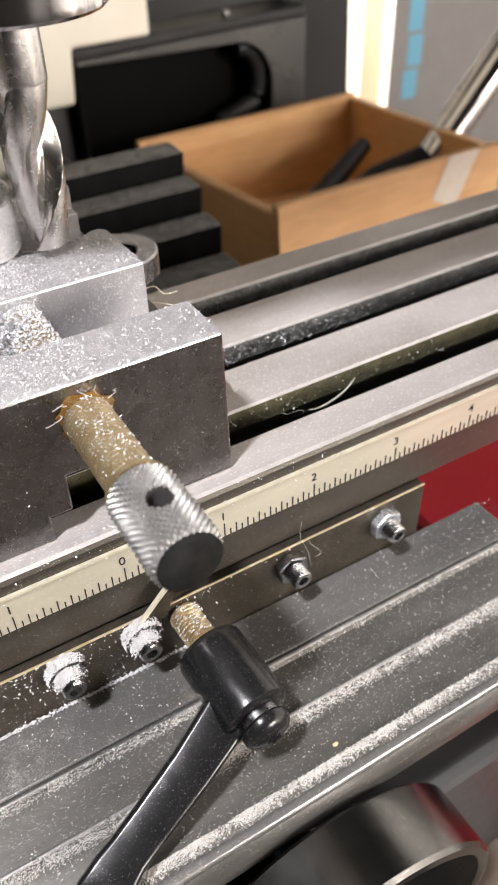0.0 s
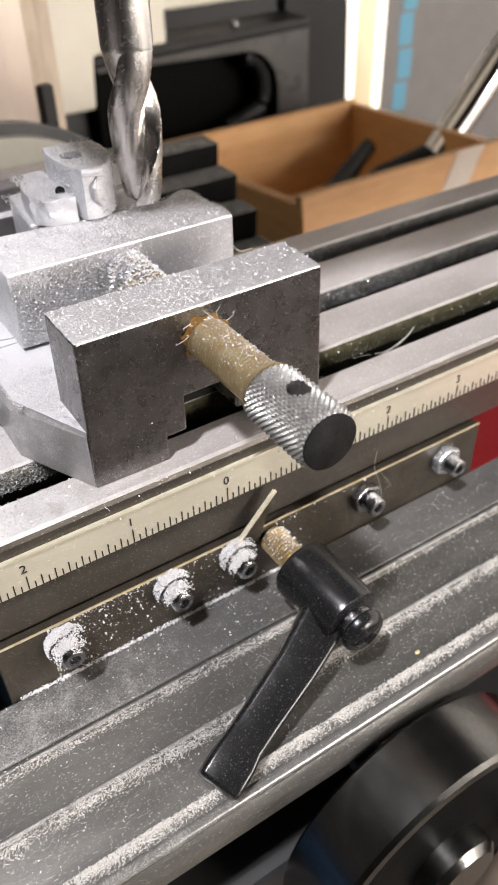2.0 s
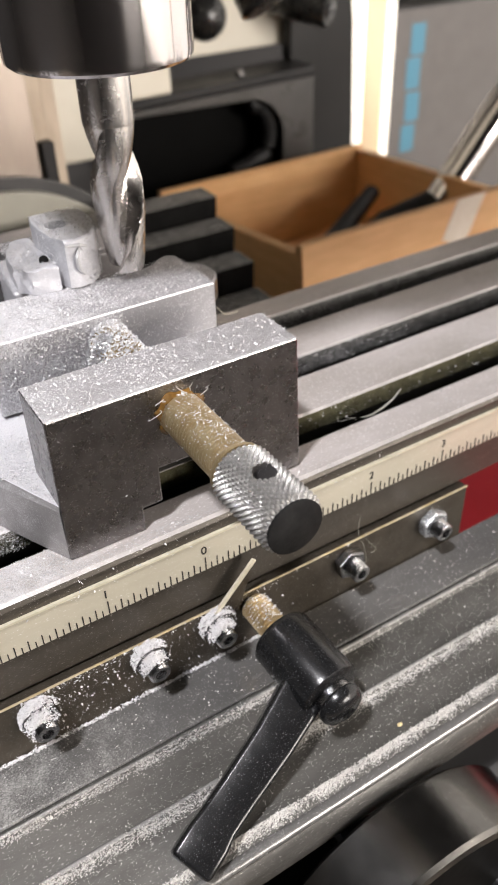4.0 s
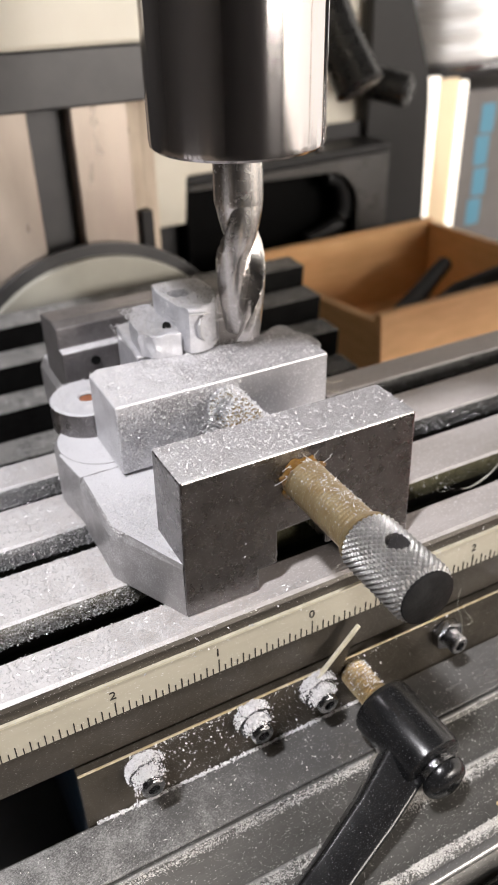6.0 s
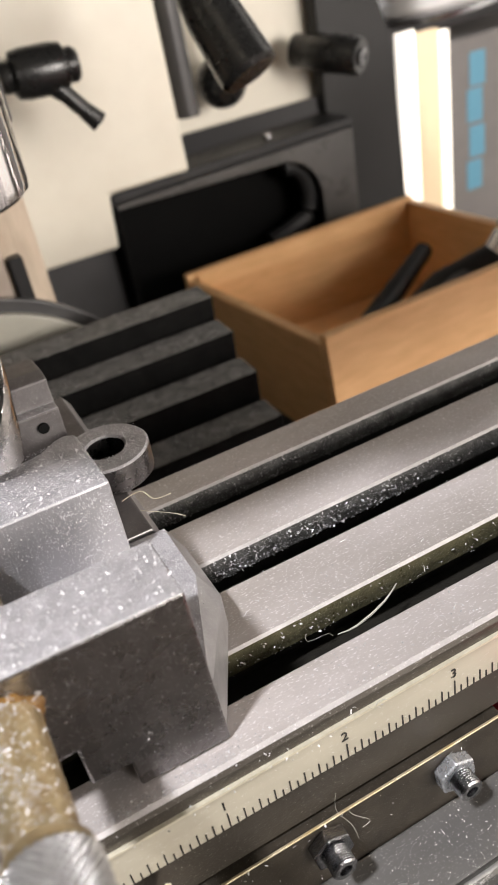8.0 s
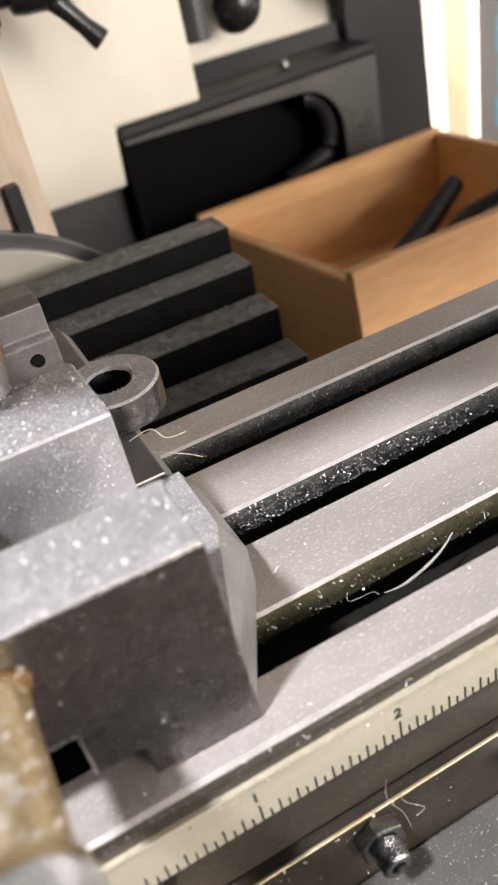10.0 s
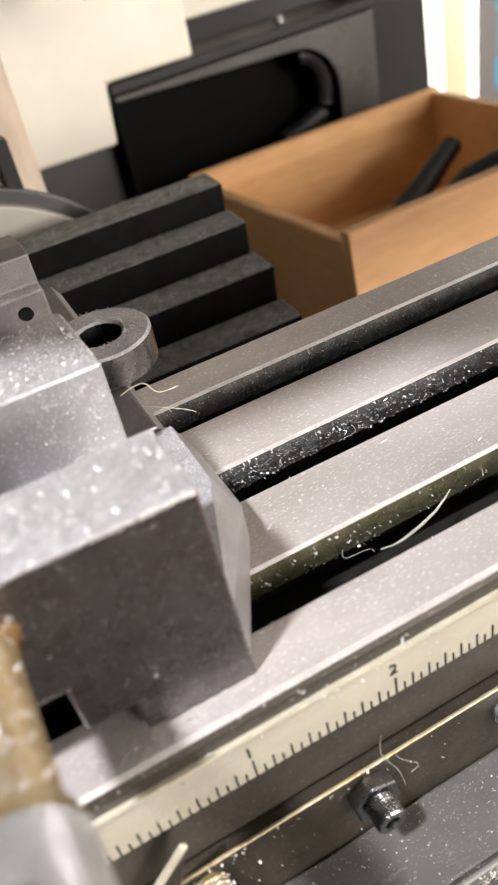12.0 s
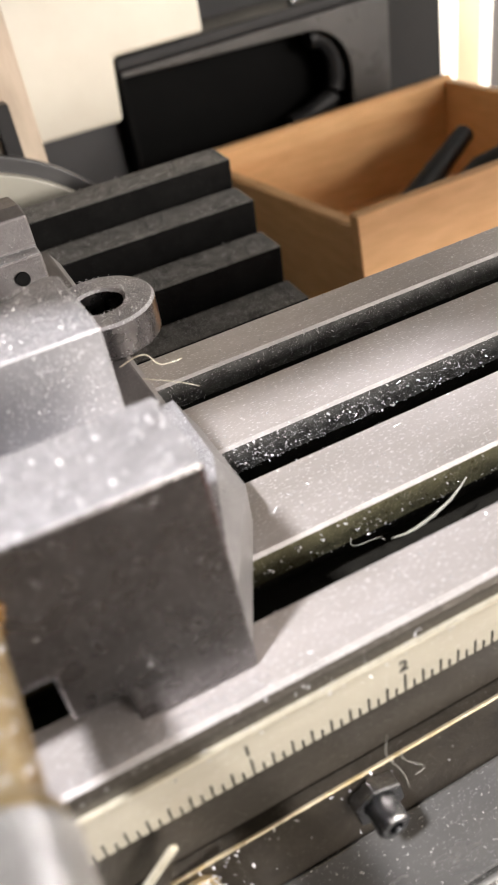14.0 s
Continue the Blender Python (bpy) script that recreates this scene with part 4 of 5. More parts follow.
# ---------------------------------------------------------------- column and head behind
def column():
    c = thing("mill_column", "cream and steel milling machine column", "machine column")
    part("dovetail_way", box(-0.0230, 0.0030, 0.228, 0.262, -0.10, 0.10, 0.001), M_COLUMN, c, "column way, coloured for the warm light it reflects")
    part("way_slot", box(0.0030, 0.0208, 0.238, 0.262, -0.10, 0.10, 0.001), M_BEAM, c, "dark recess between the ways")
    part("dovetail_way", box(0.0208, 0.0466, 0.228, 0.262, -0.10, 0.10, 0.001), M_COLUMN, c, "column way, coloured for the warm light it reflects")
    part("way_flank", prism([(0.0466, 0.230), (0.0530, 0.233), (0.0640, 0.246), (0.0640, 0.275), (0.0466, 0.275)], "z", -0.10, 0.10), M_FLANK, c, "rough tan flank of the column")
    part("slide_bar", box(-0.06, 0.0640, 0.214, 0.2275, 0.0752, 0.0968, 0.001), M_BEAM, c, "worn grey horizontal slide")
    part("head_panel", box(-0.06, 0.0640, 0.210, 0.2275, 0.0970, 0.16, 0.002), M_CREAM, c, "cream head panel")
    part("gib_tab", box(0.0478, 0.0535, 0.2260, 0.2325, 0.0030, 0.0266, 0.0006), M_GREY, c, "small dark gib tab")
    # side casting with a lower tab
    pts = [(0.0600, 0.17), (0.0600, -0.0262), (0.1270, -0.0265), (0.1295, 0.0038), (0.1795, 0.0042), (0.1782, 0.17)]
    part("side_casting", prism([(x, z) for x, z in pts], "y", 0.360, 0.385, 0.0025, 3), M_CREAM, c, "cream side casting with a lower tab")
    part("rear_casting", box(0.170, 0.330, 0.425, 0.445, 0.0100, 0.17, 0.002), M_CREAM, c, "cream rear casting")
    part("rod", tube([(0.1920, 0.378, 0.0300), (0.1908, 0.378, 0.14)], 0.0072, 20), M_BEAM, c, "grey vertical rod", True)
    # tilt protractor
    for nm, rad, y0, y1, mat, lab in (("protractor_rim", 0.0735, 0.2225, 0.2262, M_BEAM, "grey tilt rim with dark divisions"), ("protractor", 0.0684, 0.2180, 0.2225, M_PROTRACTOR, "dull cream half-round tilt plate")):
        d = [(0.0205 + rad * math.cos(a), -0.0567 + rad * math.sin(a)) for a in [radians(180 * i / 60) for i in range(61)]]
        part(nm, prism(d, "y", y0, y1, 0.0006), mat, c, lab)
    part("column_body", box(-0.03, 0.0640, 0.262, 0.355, -0.10, 0.17, 0.002), M_BASE, c, "dark column body behind the ways")
    part("column_brace", box(0.0660, 0.1310, 0.386, 0.42, -0.2, 0.17, 0.002), M_BASE, c)
    part("column_foot", box(-0.06, 0.10, 0.22, 0.38, -0.2, -0.1002, 0.003), M_BASE, c)


column()


def enclosure():
    e = thing("motor_enclosure", "black plastic enclosure with an open front", "enclosure")
    skew = 0.09
    edge = lambda x: 0.370 + skew * (x - 0.132)
    front = lambda x0, x1, depth: [(x0, edge(x0)), (x1, edge(x1)), (x1, edge(x1) + depth), (x0, edge(x0) + depth)]
    part("top_plate", prism(front(0.1320, 0.3090, 0.035), "z", -0.0060, 0.0010, 0.002), M_BLACK, e)
    # front frame with a round-cornered opening, following the skewed front
    corner = [(0.2500 + 0.0300 * math.sin(a), -0.0440 + 0.0300 * math.cos(a)) for a in [radians(90 - 9 * k) for k in range(11)]]
    b = prism([(0.1320, -0.0062), (0.1320, -0.0088)] + corner[::-1] + [(0.2780, -0.2), (0.3090, -0.2), (0.3090, -0.0062)], "y", 0.0, 0.004, 0.0008, 2)
    for v in b.verts:
        v.co.y += edge(v.co.x) + 0.0005
    part("front_frame", b, M_SATIN, e, "black front frame, its gloss sheen put into the colour")
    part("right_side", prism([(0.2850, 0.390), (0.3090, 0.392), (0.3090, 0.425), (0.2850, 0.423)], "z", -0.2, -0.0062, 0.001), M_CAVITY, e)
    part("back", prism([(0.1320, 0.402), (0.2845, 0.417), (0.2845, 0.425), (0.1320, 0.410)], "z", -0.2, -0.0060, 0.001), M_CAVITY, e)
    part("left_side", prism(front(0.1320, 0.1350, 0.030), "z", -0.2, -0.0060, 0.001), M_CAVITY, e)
    arc = [(0.2610 + 0.0150 * math.sin(a), 0.396, -0.0420 + 0.0210 * math.cos(a)) for a in [radians(-10 + 10 * k) for k in range(16)]]
    part("hose", tube(arc + [(0.2540, 0.396, -0.0640), (0.2420, 0.396, -0.0670)], [0.0062 if k % 2 else 0.0056 for k in range(18)], 16), M_BLACK, e, "curved black ribbed hose", True)
    part("top_clip", box(0.2440, 0.2480, 0.385, 0.390, 0.0010, 0.0055, 0.0008), M_NUT, e)
    g = thing("side_plate", "dark grey painted side plate of the machine", "side plate")
    part("plate", prism([(0.3110, -0.2), (0.3720, -0.2), (0.3625, 0.0200), (0.3600, 0.0420), (0.3405, 0.0920), (0.3300, 0.25), (0.3040, 0.25), (0.3040, 0.0020), (0.3110, -0.0040)], "y", 0.410, 0.422, 0.001), M_GREY, g)
    axis = along((0.2860, 0.4095, 0.0445), (0.3094, 0.3693, 0.0378))
    part("pivot_boss", lathe([(0.0, 0.0), (0.0100, 0.0), (0.0100, 0.012), (0.0112, 0.014), (0.0112, 0.045), (0.0098, 0.047), (0, 0.047)], axis, 32), M_HANDLE, g, smooth=True)
    part("pivot_screw", lathe([(0.0, 0.047), (0.0052, 0.047), (0.0052, 0.0488), (0.0024, 0.0490), (0.0024, 0.0478), (0, 0.0478)], axis, 24), M_NUT, g)


enclosure()


def feed_handle():
    f = thing("feed_handle", "black plastic feed handle with a ball knob", "handle")
    part("grip", tube([(0.1468, 0.2330, 0.1120), (0.1487, 0.2225, 0.0930), (0.1532, 0.2080, 0.0720), (0.1535, 0.2074, 0.0710)], [0.0095, 0.0108, 0.0118, 0.0100], 28), M_HANDLE, f, smooth=True)
    part("arm", tube([(0.2290, 0.408, 0.130), (0.2272, 0.402, 0.052)], 0.0036, 12), M_NUT, f, "thin steel arm")
    b = bmesh.new()
    bmesh.ops.create_uvsphere(b, u_segments=28, v_segments=16, radius=0.0155)
    b.transform(Matrix.Translation((0.2268, 0.400, 0.0395)))
    part("ball_knob", b, M_HANDLE, f, smooth=True)
    part("cap", box(0.1410, 0.1590, 0.228, 0.242, 0.1120, 0.1240, 0.001), M_ORANGE, f, "orange plastic cap")


feed_handle()


def head_clamp():
    h = thing("head_clamp_lever", "black plastic clamp lever on the cream casting", "lever")
    m = along((0.0790, 0.302, 0.0800), (0.1161, 0.300, 0.0790)) @ Matrix.Scale(0.80, 4)
    part("barrel", lathe([(0, 0), (0.0075, 0.0), (0.0085, 0.002), (0.0085, 0.006), (0.0125, 0.008), (0.0135, 0.014), (0.0135, 0.030), (0.0125, 0.036), (0.0095, 0.038), (0.0095, 0.042), (0.0080, 0.044), (0, 0.044)], m, 32), M_HANDLE, h, smooth=True)
    part("arm", tube([(0.1000, 0.298, 0.0740), (0.1050, 0.297, 0.0680), (0.1100, 0.296, 0.0615), (0.1160, 0.295, 0.0540)], [0.0050, 0.0040, 0.0037, 0.0048], 16), M_HANDLE, h, smooth=True)
    part("stem", tube([(0.0900, 0.302, 0.0797), (0.0900, 0.361, 0.0797)], 0.0045, 16), M_NUT, h, "steel clamp stem")


head_clamp()


# ---------------------------------------------------------------- far right
def far_right():
    s = thing("window_frame_strip", "window edge behind the machine, made to glow for its backlight", "window frame")
    part("glow_edge", box(0.4300, 0.4480, 0.500, 0.504, -0.19, 0.0230, 0.0003), M_STRIP, s)
    part("frame_face", box(0.4480, 0.4720, 0.500, 0.506, -0.19, 0.0200, 0.0005), M_STRIP_WARM, s)
    part("glow_edge", box(0.4720, 0.4815, 0.499, 0.504, -0.19, 0.0170, 0.0003), M_STRIP, s)
    c = thing("grey_carton", "grey carton with pale blue print", "carton")
    part("carton_body", box(0.4835, 0.74, 0.503, 0.58, -0.2, 0.0060, 0.001), M_CARD, c)
    # unreadable upright print, as bars
    for z, high, x in ((-0.020, 0.027, 0.506), (-0.050, 0.028, 0.503), (-0.081, 0.027, 0.505), (-0.111, 0.026, 0.502)):
        part("print_mark", box(x, x + 0.017, 0.5025, 0.5032, z - high / 2, z + high / 2, 0), M_BLUE, c)
    d = thing("foil_duct", "ribbed aluminium foil duct catching daylight", "duct")
    prof = []
    for k in range(11):
        prof += [(0.066, k * 0.020), (0.071, k * 0.020 + 0.005), (0.071, k * 0.020 + 0.011), (0.066, k * 0.020 + 0.016)]
    part("ribs", lathe(prof, along((0.530, 0.570, 0.0330), (0.500, 0.570, 0.30)), 56), M_DUCT, d, smooth=True)
    part("band", lathe([(0.0675, -0.006), (0.0725, -0.005), (0.0725, -0.001), (0.0675, 0.0)], along((0.530, 0.570, 0.0330), (0.500, 0.570, 0.30)), 56), M_NUT, d, "dark clamp band")
    # window light on the right
    w = thing("window_1", "bright workshop window", "window", kind="structure")
    part("pane", box(1.285, 1.292, -1.9, 0.55, -0.45, 1.0, 0), glow("daylight_pane", (1.0, 0.94, 0.87), 1.3), w)
    for y in (-1.93, -0.25, 0.55):
        part("frame", box(1.27, 1.30, y, y + 0.03, -0.48, 1.03, 0.002), M_CREAM, w)
    # frame added round the fill lamp; no window is known on this side
    w = thing("fill_lamp_frame", "unseen frame added round the fill lamp", "window", kind="structure")
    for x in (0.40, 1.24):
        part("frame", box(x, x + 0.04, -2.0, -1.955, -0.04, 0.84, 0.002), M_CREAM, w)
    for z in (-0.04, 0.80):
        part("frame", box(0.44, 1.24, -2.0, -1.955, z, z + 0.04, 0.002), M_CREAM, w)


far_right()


# ---------------------------------------------------------------- swarf
F0, F1 = 0.00010, 0.00045
RIBS = ((0.0012, 0.0116, "a"), (0.0233, 0.0394, "b"), (0.0503, 0.0663, "c"), (0.0772, 0.0881, "d"))
SLOTS = ((0.0121, 0.0228), (0.0399, 0.0498), (0.0668, 0.0767))
sp = []
for y0, y1, k in RIBS:
    sp += scatter(16000, -0.13, -0.028, y0, y1, 0.0001, F0, 0.00045, k, lambda x, y: 0.75 if y < 0.02 else 1.0)
    sp += scatter(1400, 0.03, 0.21, y0, y1, 0.0001, F0, 0.0005, k + "r", lambda x, y: 1.0 if x < 0.09 else 0.5)
sp += scatter(1500, -0.03, 0.032, 0.0010, 0.0037, 0.0001, F0, 0.0004, "front")
flakes("table_chips", "fine bright aluminium chips scattered over the milling table", sp, M_CHIP)
sp = scatter(5200, -0.0298, 0.0303, 0.0042, 0.0185, 0.0370, F0, 0.00042, "i", lambda x, y: 1.0 if x < 0.004 else 0.28)
sp += scatter(14000, -0.0298, 0.0300, 0.0408, 0.0605, 0.0362, F0, 0.0004, "j", lambda x, y: 1.0 if x < 0.005 else 0.35)
sp += scatter(14000, -0.0395, -0.0125, 0.0060, 0.045, 0.0155, F0, 0.0005, "k", lambda x, y: 1.0 if y > 0.0195 or (x < -0.0305 and y > 0.0046 + 0.021 * (-x - 0.0301) / 0.009) else 0)
sp += scatter(1600, 0.0125, 0.038, 0.019, 0.040, 0.0155, F0, 0.00045, "l", lambda x, y: 0.6)
sp += scatter(4000, -0.0295, -0.0120, 0.0468, 0.1180, 0.0164, F0, 0.0005, "rr") + scatter(2500, -0.0290, 0.0310, 0.0872, 0.0903, 0.0301, F0, 0.0005, "fj", lambda x, y: 1.0 if x < 0 else 0.3)
sp += scatter(2500, -0.0122, 0.0122, 0.0190, 0.0405, 0.0141, F0, 0.0006, "bed")
rng = random.Random(21)
# dust clinging to the upright faces of the jaw and the block
for _ in range(8000):
    x = -0.0298 + 0.034 * rng.random() ** 0.8
    sp.append((x, 0.0403, 0.0170 + 0.0185 * rng.random(), 0.0001 + 0.00042 * rng.random() ** 3, 1))
for _ in range(2600):
    sp.append((rng.uniform(-0.0298, 0.0303), 0.0036, 0.0366 * rng.random() ** 0.8, 0.00004 + 0.00016 * rng.random() ** 5, 1))
    if rng.random() < 0.12:
        sp.append((rng.uniform(0.006, 0.0300), 0.0402, rng.uniform(0.017, 0.036), F0 + 0.0003 * rng.random() ** 3, 1))
sp = [q for q in sp if not (q[1] < 0.0038 and abs(q[0] + 0.0005) < 0.0122 and q[2] < 0.0160)]
# chips caught on the screw
for _ in range(4200):
    a, y = rng.gauss(math.pi * 0.62, 0.8), 0.0405 - 0.0215 * rng.random() ** 1.5
    r_ = 0.0050 + 0.0007 * rng.random() * max(0, math.sin(a))
    sp.append((-0.0006 + r_ * math.cos(a), y, 0.0287 + r_ * math.sin(a), F0 + 0.0007 * rng.random() ** 2))
for _ in range(520):
    a, y = rng.gauss(math.pi / 2, 0.6), rng.uniform(-0.0200, 0.0030)
    sp.append((-0.0006 + 0.0050 * math.cos(a), y, 0.0287 + 0.0050 * math.sin(a), F0 + 0.0004 * rng.random() ** 2))
for cx, cy in ((0.0368, 0.0722), (-0.0282, 0.0715)):
    for _ in range(900 if cx > 0 else 2200):
        a, r_ = rng.uniform(0, 6.28), rng.uniform(0.0050, 0.0102)
        sp.append((cx + r_ * math.cos(a), cy + r_ * math.sin(a), 0.0238, F0 + 0.0004 * rng.random() ** 3))
# larger slivers that catch the lamp
sp += scatter(2600, -0.0298, 0.0303, 0.0042, 0.0185, 0.0370, 0.00016, 0.0007, "sa", lambda x, y: 1.0 if x < 0.004 else 0.4)
sp += scatter(3600, -0.0298, 0.0300, 0.0408, 0.0605, 0.0362, 0.00016, 0.0007, "sb", lambda x, y: 1.0 if x < 0.005 else 0.4)
sp += scatter(3500, -0.0395, -0.0125, 0.0060, 0.045, 0.0155, 0.00016, 0.0006, "sc", lambda x, y: 1.0 if y > 0.0195 or (x < -0.0305 and y > 0.0046 + 0.021 * (-x - 0.0301) / 0.009) else 0)
for _ in range(420):
    sp.append((-0.0298 + 0.040 * rng.random(), 0.0402, 0.0170 + 0.0185 * rng.random(), 0.00012 + 0.0004 * rng.random() ** 3, 1))
for _ in range(40):
    x, z = rng.uniform(-0.0298, 0.0303), rng.uniform(0.006, 0.0366)
    if abs(x) > 0.0125 or z > 0.0165:
        sp.append((x, 0.0035, z, 0.0001 + 0.00028 * rng.random() ** 3, 1))
for _ in range(220):
    a, y = rng.gauss(math.pi / 2, 0.7), rng.uniform(-0.0200, 0.0030)
    sp.append((-0.0006 + 0.0051 * math.cos(a), y, 0.0287 + 0.0051 * math.sin(a), 0.0001 + 0.00035 * rng.random() ** 2))
sp = [(x + 0.0002, VISE_Y + VISE_LONG * y, *q) for x, y, *q in sp]
flakes("vise_chips", "fine aluminium chips lying on the vise", sp, M_DUST)
rng = random.Random(5)
sp = []
for _ in range(4500):
    u, a = rng.random() ** 0.6, rng.uniform(0, 6.28)
    x, y = -0.0032 + 0.0080 * u * math.cos(a), 0.0335 + 0.0085 * u * math.sin(a)
    if y > 0.0403:
        continue
    z = 0.0150 + 0.0192 * max(0, 1 - u ** 2.2) * (0.95 + 0.16 * (y - 0.031) / 0.009)
    sp.append((x, y, z - rng.random() * 0.0022, rng.uniform(0.0002, 0.0009)))
sp = [(x + 0.0002, VISE_Y + VISE_LONG * y, *q) for x, y, *q in sp]
flakes("chip_heap", "heap of curled aluminium chips over the vise screw", sp, M_CHIP)
rng = random.Random(6)
sp = [(rng.uniform(-0.0135, -0.0035), rng.uniform(0.0623, 0.0833), 0.0427 + rng.random() * 0.0004, rng.uniform(0.0001, 0.0005)) for _ in range(2200)]
sp += [(rng.uniform(-0.0155, 0.0065), rng.uniform(0.0658, 0.0883), 0.0366 + rng.random() * 0.0003, rng.uniform(0.0001, 0.0005)) for _ in range(1600)]
sp += [(rng.uniform(-0.0040, 0.0095), rng.uniform(0.0605, 0.0810), 0.0494, rng.uniform(0.0001, 0.0006)) for _ in range(1300)]
for _ in range(2600):
    a, z = rng.uniform(3.0, 6.4), 0.0375 + 0.0118 * rng.random() ** 1.5
    sp.append((0.0022 + 0.0074 * math.cos(a), 0.0700 + 0.0108 * math.sin(a), z, rng.uniform(0.00008, 0.0004)))
for y, z in ((0.1907, -0.0002), (0.1753, -0.0100), (0.1590, -0.0208), (0.1430, -0.0328)):
    sp += scatter(4500, -0.06, 0.111, y + 0.001, y + 0.0145, z, F0, 0.0006, "pleat%.4f" % y)
flakes("workpiece_chips", "torn chips round the aluminium part and on the bellows", sp, M_CHIP)
way = lambda x, y: way_z(y) + 0.0001 if y < -0.0170 else -0.0461
sp = scatter(6500, -0.11, 0.115, -0.0475, -0.003, way, F0, F1, "m", lambda x, y: 0.8 if x > -0.01 or y < -0.03 else 0.5)
for y0, n, wide in ((-0.0187, 13000, 0.0007), (-0.0312, 20000, 0.0011), (-0.0435, 30000, 0.0011)):
    rng = random.Random(n)
    patch = [rng.uniform(0.35, 1.0) for _ in range(40)]
    for _ in range(n):
        x = rng.uniform(-0.11, 0.11)
        if x > 0.006 and y0 > -0.03 and rng.random() < 0.85 or rng.random() > patch[int((x + 0.11) / 0.0056)]:
            continue
        d = abs(rng.gauss(0, wide))
        y = y0 - d + 0.0005
        sp.append((x, y, way_z(y) + 0.0002 + rng.random() * 0.0012 * max(0, 1 - d / 0.002), rng.uniform(0.0001, 0.0004)))
flakes("saddle_chips", "aluminium chips and rows of dust on the saddle cover", sp, M_POWDER)
sp = []
rng = random.Random(9)
for x, z in ((-0.0470, -0.0335), (-0.0185, -0.0327), (0.0003, -0.0327)):
    lump = [rng.uniform(0.2, 1.3) for _ in range(24)]
    for _ in range(5000):
        a = rng.gauss(math.pi * 0.60, 0.55)
        y = -0.0024 - rng.random() ** 1.2 * 0.0058
        swell = lump[int(a * 5) % 12] * lump[12 + int(-y * 2000) % 12]
        if rng.random() > 0.35 + 0.5 * swell:
            continue
        r_ = (0.0048 if y > -0.0054 else rng.uniform(0.0026, 0.0042)) + 0.0014 * rng.random() * swell * max(0, math.sin(a))
        sp.append((x + r_ * math.cos(a), y, z + r_ * math.sin(a) + 0.0002, rng.uniform(0.00014, 0.0005)))
for _ in range(200):
    a = rng.gauss(math.pi / 2, 0.6)
    y = -0.003 - rng.random() * 0.0095
    sp.append((0.0119 + 0.0041 * math.cos(a), y, -0.0330 + 0.0041 * math.sin(a), rng.uniform(0.0002, 0.0006)))
for _ in range(1700):
    x = -0.05 + 0.13 * rng.random() ** 2.5
    if x > 0.02 and rng.random() < 0.8:
        continue
    sp.append((x, -0.0025, -0.0278 - rng.random() ** 2 * 0.02, F0 + 0.0005 * rng.random() ** 3))
for _ in range(1500):
    x = -0.06 + 0.075 * rng.random()
    sp.append((x, -0.0026 - 0.0006 * rng.random(), -0.0460 + 0.0008 * rng.random(), rng.uniform(0.0002, 0.0006)))
for _ in range(420):
    x = -0.10 + 0.16 * rng.random() ** 1.4
    sp.append((x, -0.0006 - 0.0002 * rng.random(), -0.0050 + 0.006 * rng.random() ** 2 * rng.choice((-0.3, 1)), F0 + 0.0005 * rng.random() ** 3))
flakes("bolt_chips", "clumps of white chips clinging to the nuts and stud", sp, M_DUST)
rng = random.Random(12)
sp = []
for a, b in SLOTS:
    for _ in range(600):
        x = 0.03 + 0.2 * rng.random() ** 1.3
        sp.append((x, b - 0.0003 - rng.random() * 0.0006, -0.0004 - 0.006 * rng.random(), F0 + 0.0006 * rng.random() ** 4))
    for _ in range(4500):
        x = -0.12 + 0.09 * rng.random()
        sp.append((x, b - 0.0003 - rng.random() * 0.0006, -0.0004 - 0.006 * rng.random(), F0 + 0.0004 * rng.random() ** 2))
for _ in range(1500):
    x = 0.034 + 0.085 * rng.random() ** 1.4
    w = rng.choice((0.0498, 0.0767))
    sp.append((x, w - 0.0003 - rng.random() * 0.0005, -0.0003 - 0.006 * rng.random(), F0 + 0.0004 * rng.random() ** 2))
for _ in range(350):
    x = 0.045 + 0.06 * rng.random()
    sp.append((x, 0.0498 - 0.0004 - rng.random() * 0.0006, -0.0004 - 0.0058 * rng.random(), 0.0001 + 0.00045 * rng.random() ** 2))
flakes("slot_chips", "larger bright chips stuck along the T-slot walls", sp, M_CHIP)
f = thing("loose_fibre", "pale bent fibre lying in the T-slot", "fibre", "stray fibres")
part("strand", tube([(0.0615, 0.0180, -0.0045), (0.0640, 0.0182, -0.0053), (0.0662, 0.0184, -0.0055), (0.0683, 0.0187, -0.0054), (0.0704, 0.0190, -0.0052), (0.0725, 0.0194, -0.0048), (0.0745, 0.0198, -0.0044), (0.0768, 0.0205, -0.0036), (0.0787, 0.0212, -0.0027)], [0.0001, 0.0002, 0.00026, 0.0003, 0.0003, 0.00028, 0.00026, 0.0002, 0.0001], 7), M_HAIR, f)


def stray(label, a, b, sag, seed, mat, radius):
    """A thin curl between two points, wandering by sag."""
    rng = random.Random(seed)
    a, b = Vector(a), Vector(b)
    w1, w2 = (Vector((rng.uniform(-1, 1), 0.15 * rng.uniform(-1, 0), rng.uniform(-1, 1))) * sag for _ in range(2))
    pts = [a.lerp(b, k / 14) + w1 * math.sin(math.pi * k / 14) + w2 * math.sin(2 * math.pi * k / 14) for k in range(15)]
    ob = thing("loose_fibre", label, "fibre", "stray fibres")
    part("strand", tube(pts, radius, 5), mat, ob)


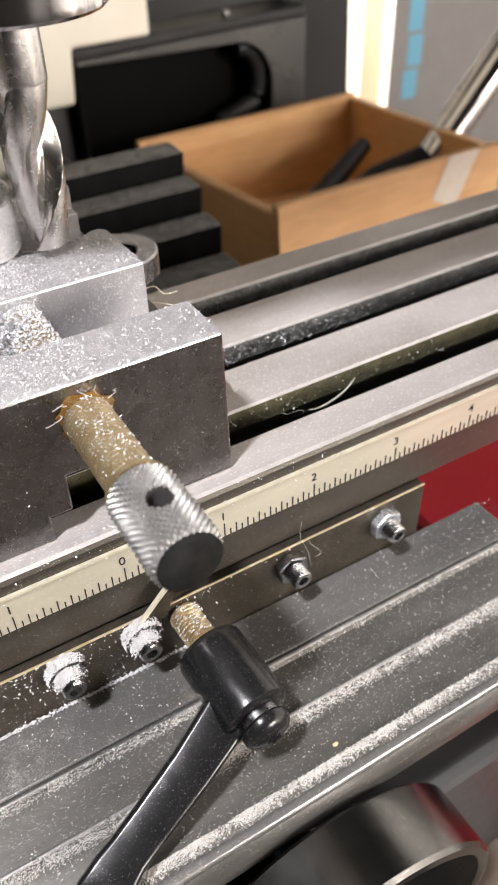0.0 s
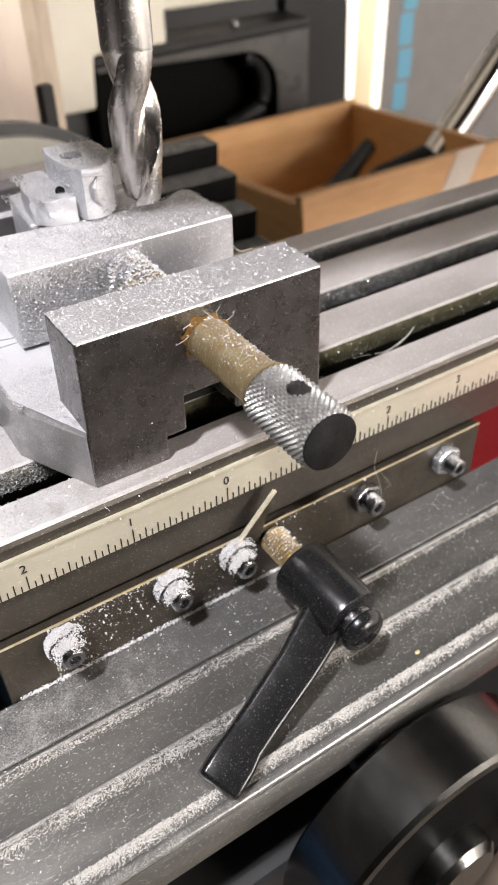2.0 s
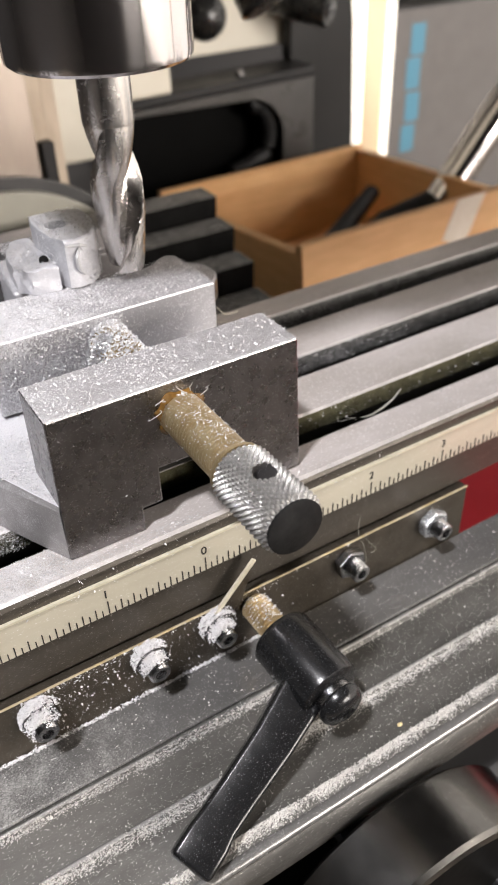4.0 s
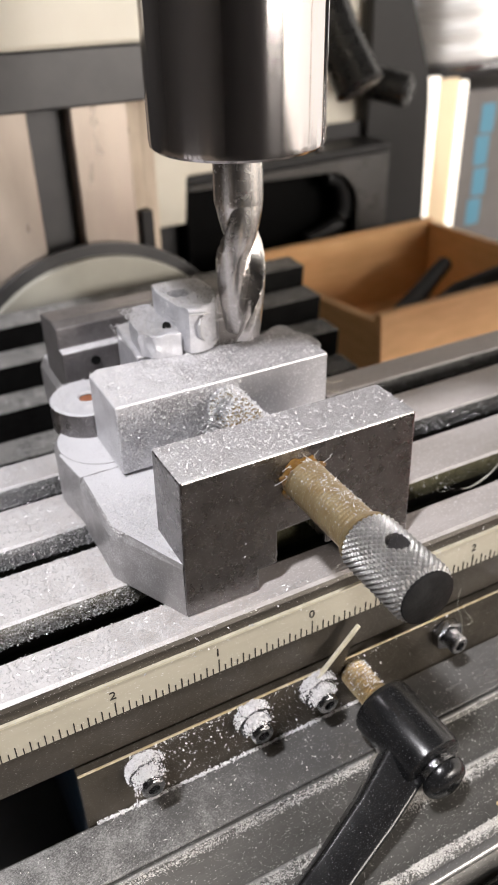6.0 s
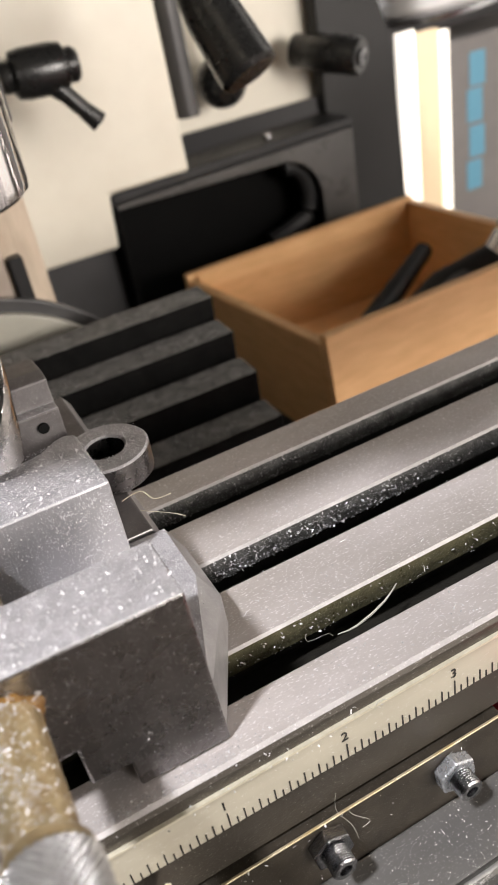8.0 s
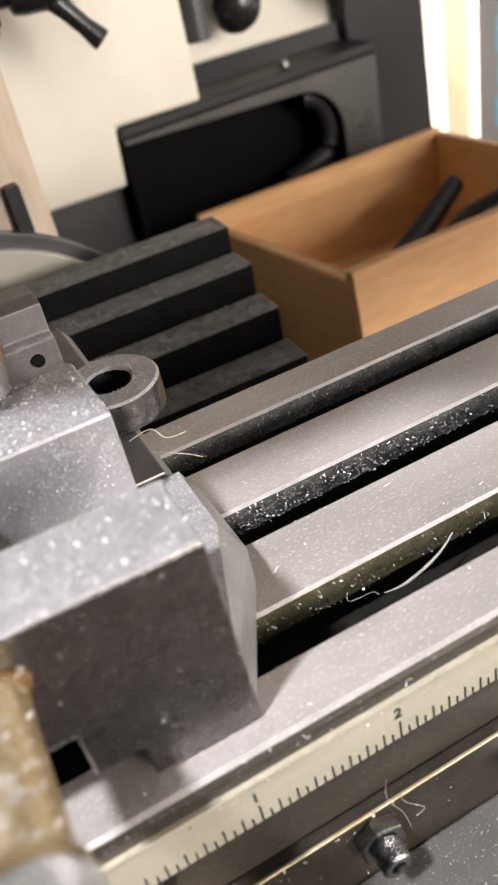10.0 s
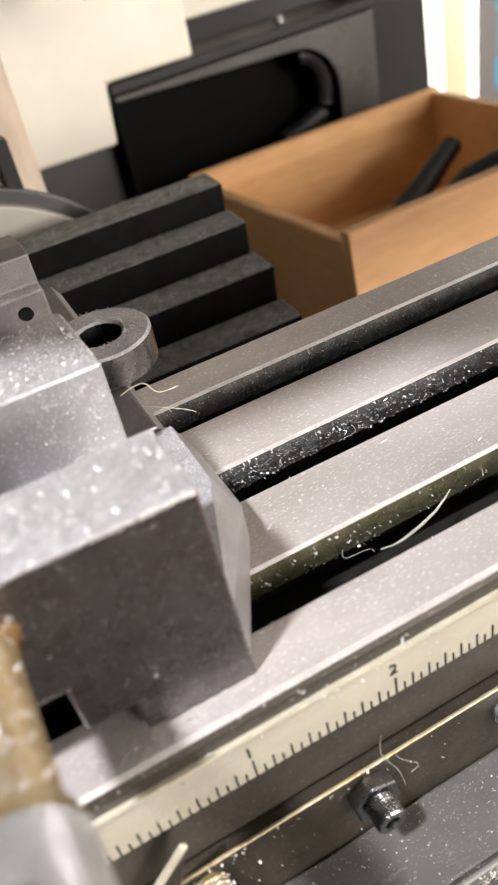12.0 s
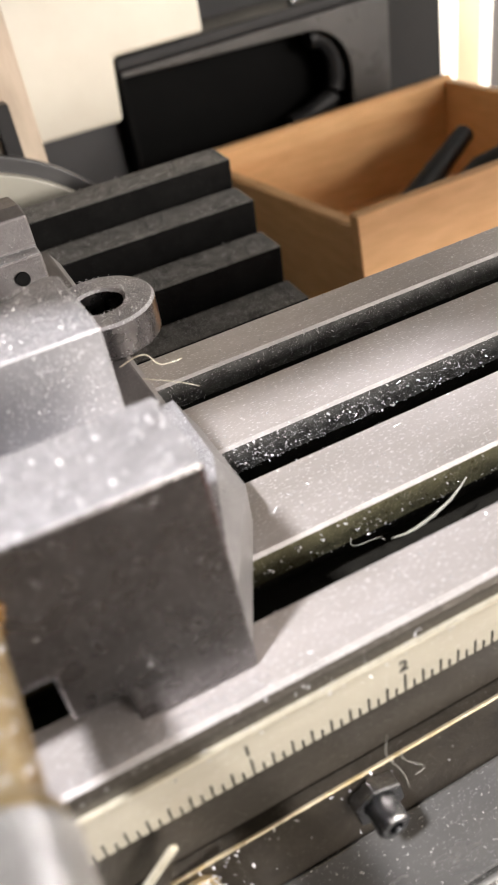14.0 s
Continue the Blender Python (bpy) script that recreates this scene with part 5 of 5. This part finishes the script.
stray("thin curly fibre hanging over the gib plate edge", (0.0457, -0.0030, -0.0191), (0.0489, -0.0032, -0.0374), 0.0014, 1, M_HAIR, 0.00005)
stray("thin curly fibre hanging over the gib plate edge", (0.0480, -0.0030, -0.0256), (0.0502, -0.0032, -0.0345), 0.0016, 2, M_HAIR, 0.00005)
stray("thin curly fibre stuck to the table edge", (0.0560, -0.0008, -0.0030), (0.0610, -0.0008, -0.0052), 0.0012, 3, M_HAIR, 0.00005)
stray("thin curly fibre in the oily slot", (0.0560, 0.0215, -0.0040), (0.0610, 0.0195, -0.0060), 0.0016, 4, M_HAIR, 0.00005)
stray("long golden turning lying beside the vise ear", (0.0345, 0.0600, 0.0182), (0.0445, 0.0555, 0.0182), 0.0012, 5, M_RIM, 0.00012)
stray("long golden turning lying beside the vise ear", (0.0370, 0.0560, 0.0168), (0.0450, 0.0500, 0.0150), 0.0010, 6, M_RIM, 0.00008)
for k, a in enumerate((0.6, 1.1, 1.5, 2.2, 2.6)):
    stray("short bright chip curl stuck in the oil", (-0.0006 + 0.0058 * math.cos(a), 0.0034, 0.0287 + 0.0058 * math.sin(a)), (-0.0006 + 0.0088 * math.cos(a + 0.2), 0.0018, 0.0287 + 0.0085 * math.sin(a + 0.2)), 0.0008, 20 + k, M_CHIP, 0.00010)


def crumb(x, y, size, seed):
    """A small torn crumb of pale wood."""
    b = bmesh.new()
    bmesh.ops.create_icosphere(b, subdivisions=2, radius=size)
    rng = random.Random(seed)
    for v in b.verts:
        v.co = Vector((v.co.x * 1.3, v.co.y * 0.9, v.co.z * 0.6)) * rng.uniform(0.7, 1.2)
    b.transform(Matrix.Translation((x, y, way_z(y) + size * 0.45)))
    ob = thing("wood_crumb", "pale yellow wood crumb lying on the dusty saddle cover", "crumb", "wood crumbs")
    part("crumb_body", b, M_CRUMB, ob)


M_CRUMB = material("pale_wood_crumb", (0.72, 0.60, 0.34), 0.7, 0.0, (0.55, 0.42, 0.22), 900, 0.8, 0.4, 2500)
for x, y, size, k in ((0.0560, -0.0142, 0.0010, 2), (0.0590, -0.0150, 0.0006, 3), (0.0310, -0.0405, 0.0006, 4)):
    crumb(x, y, size, k)
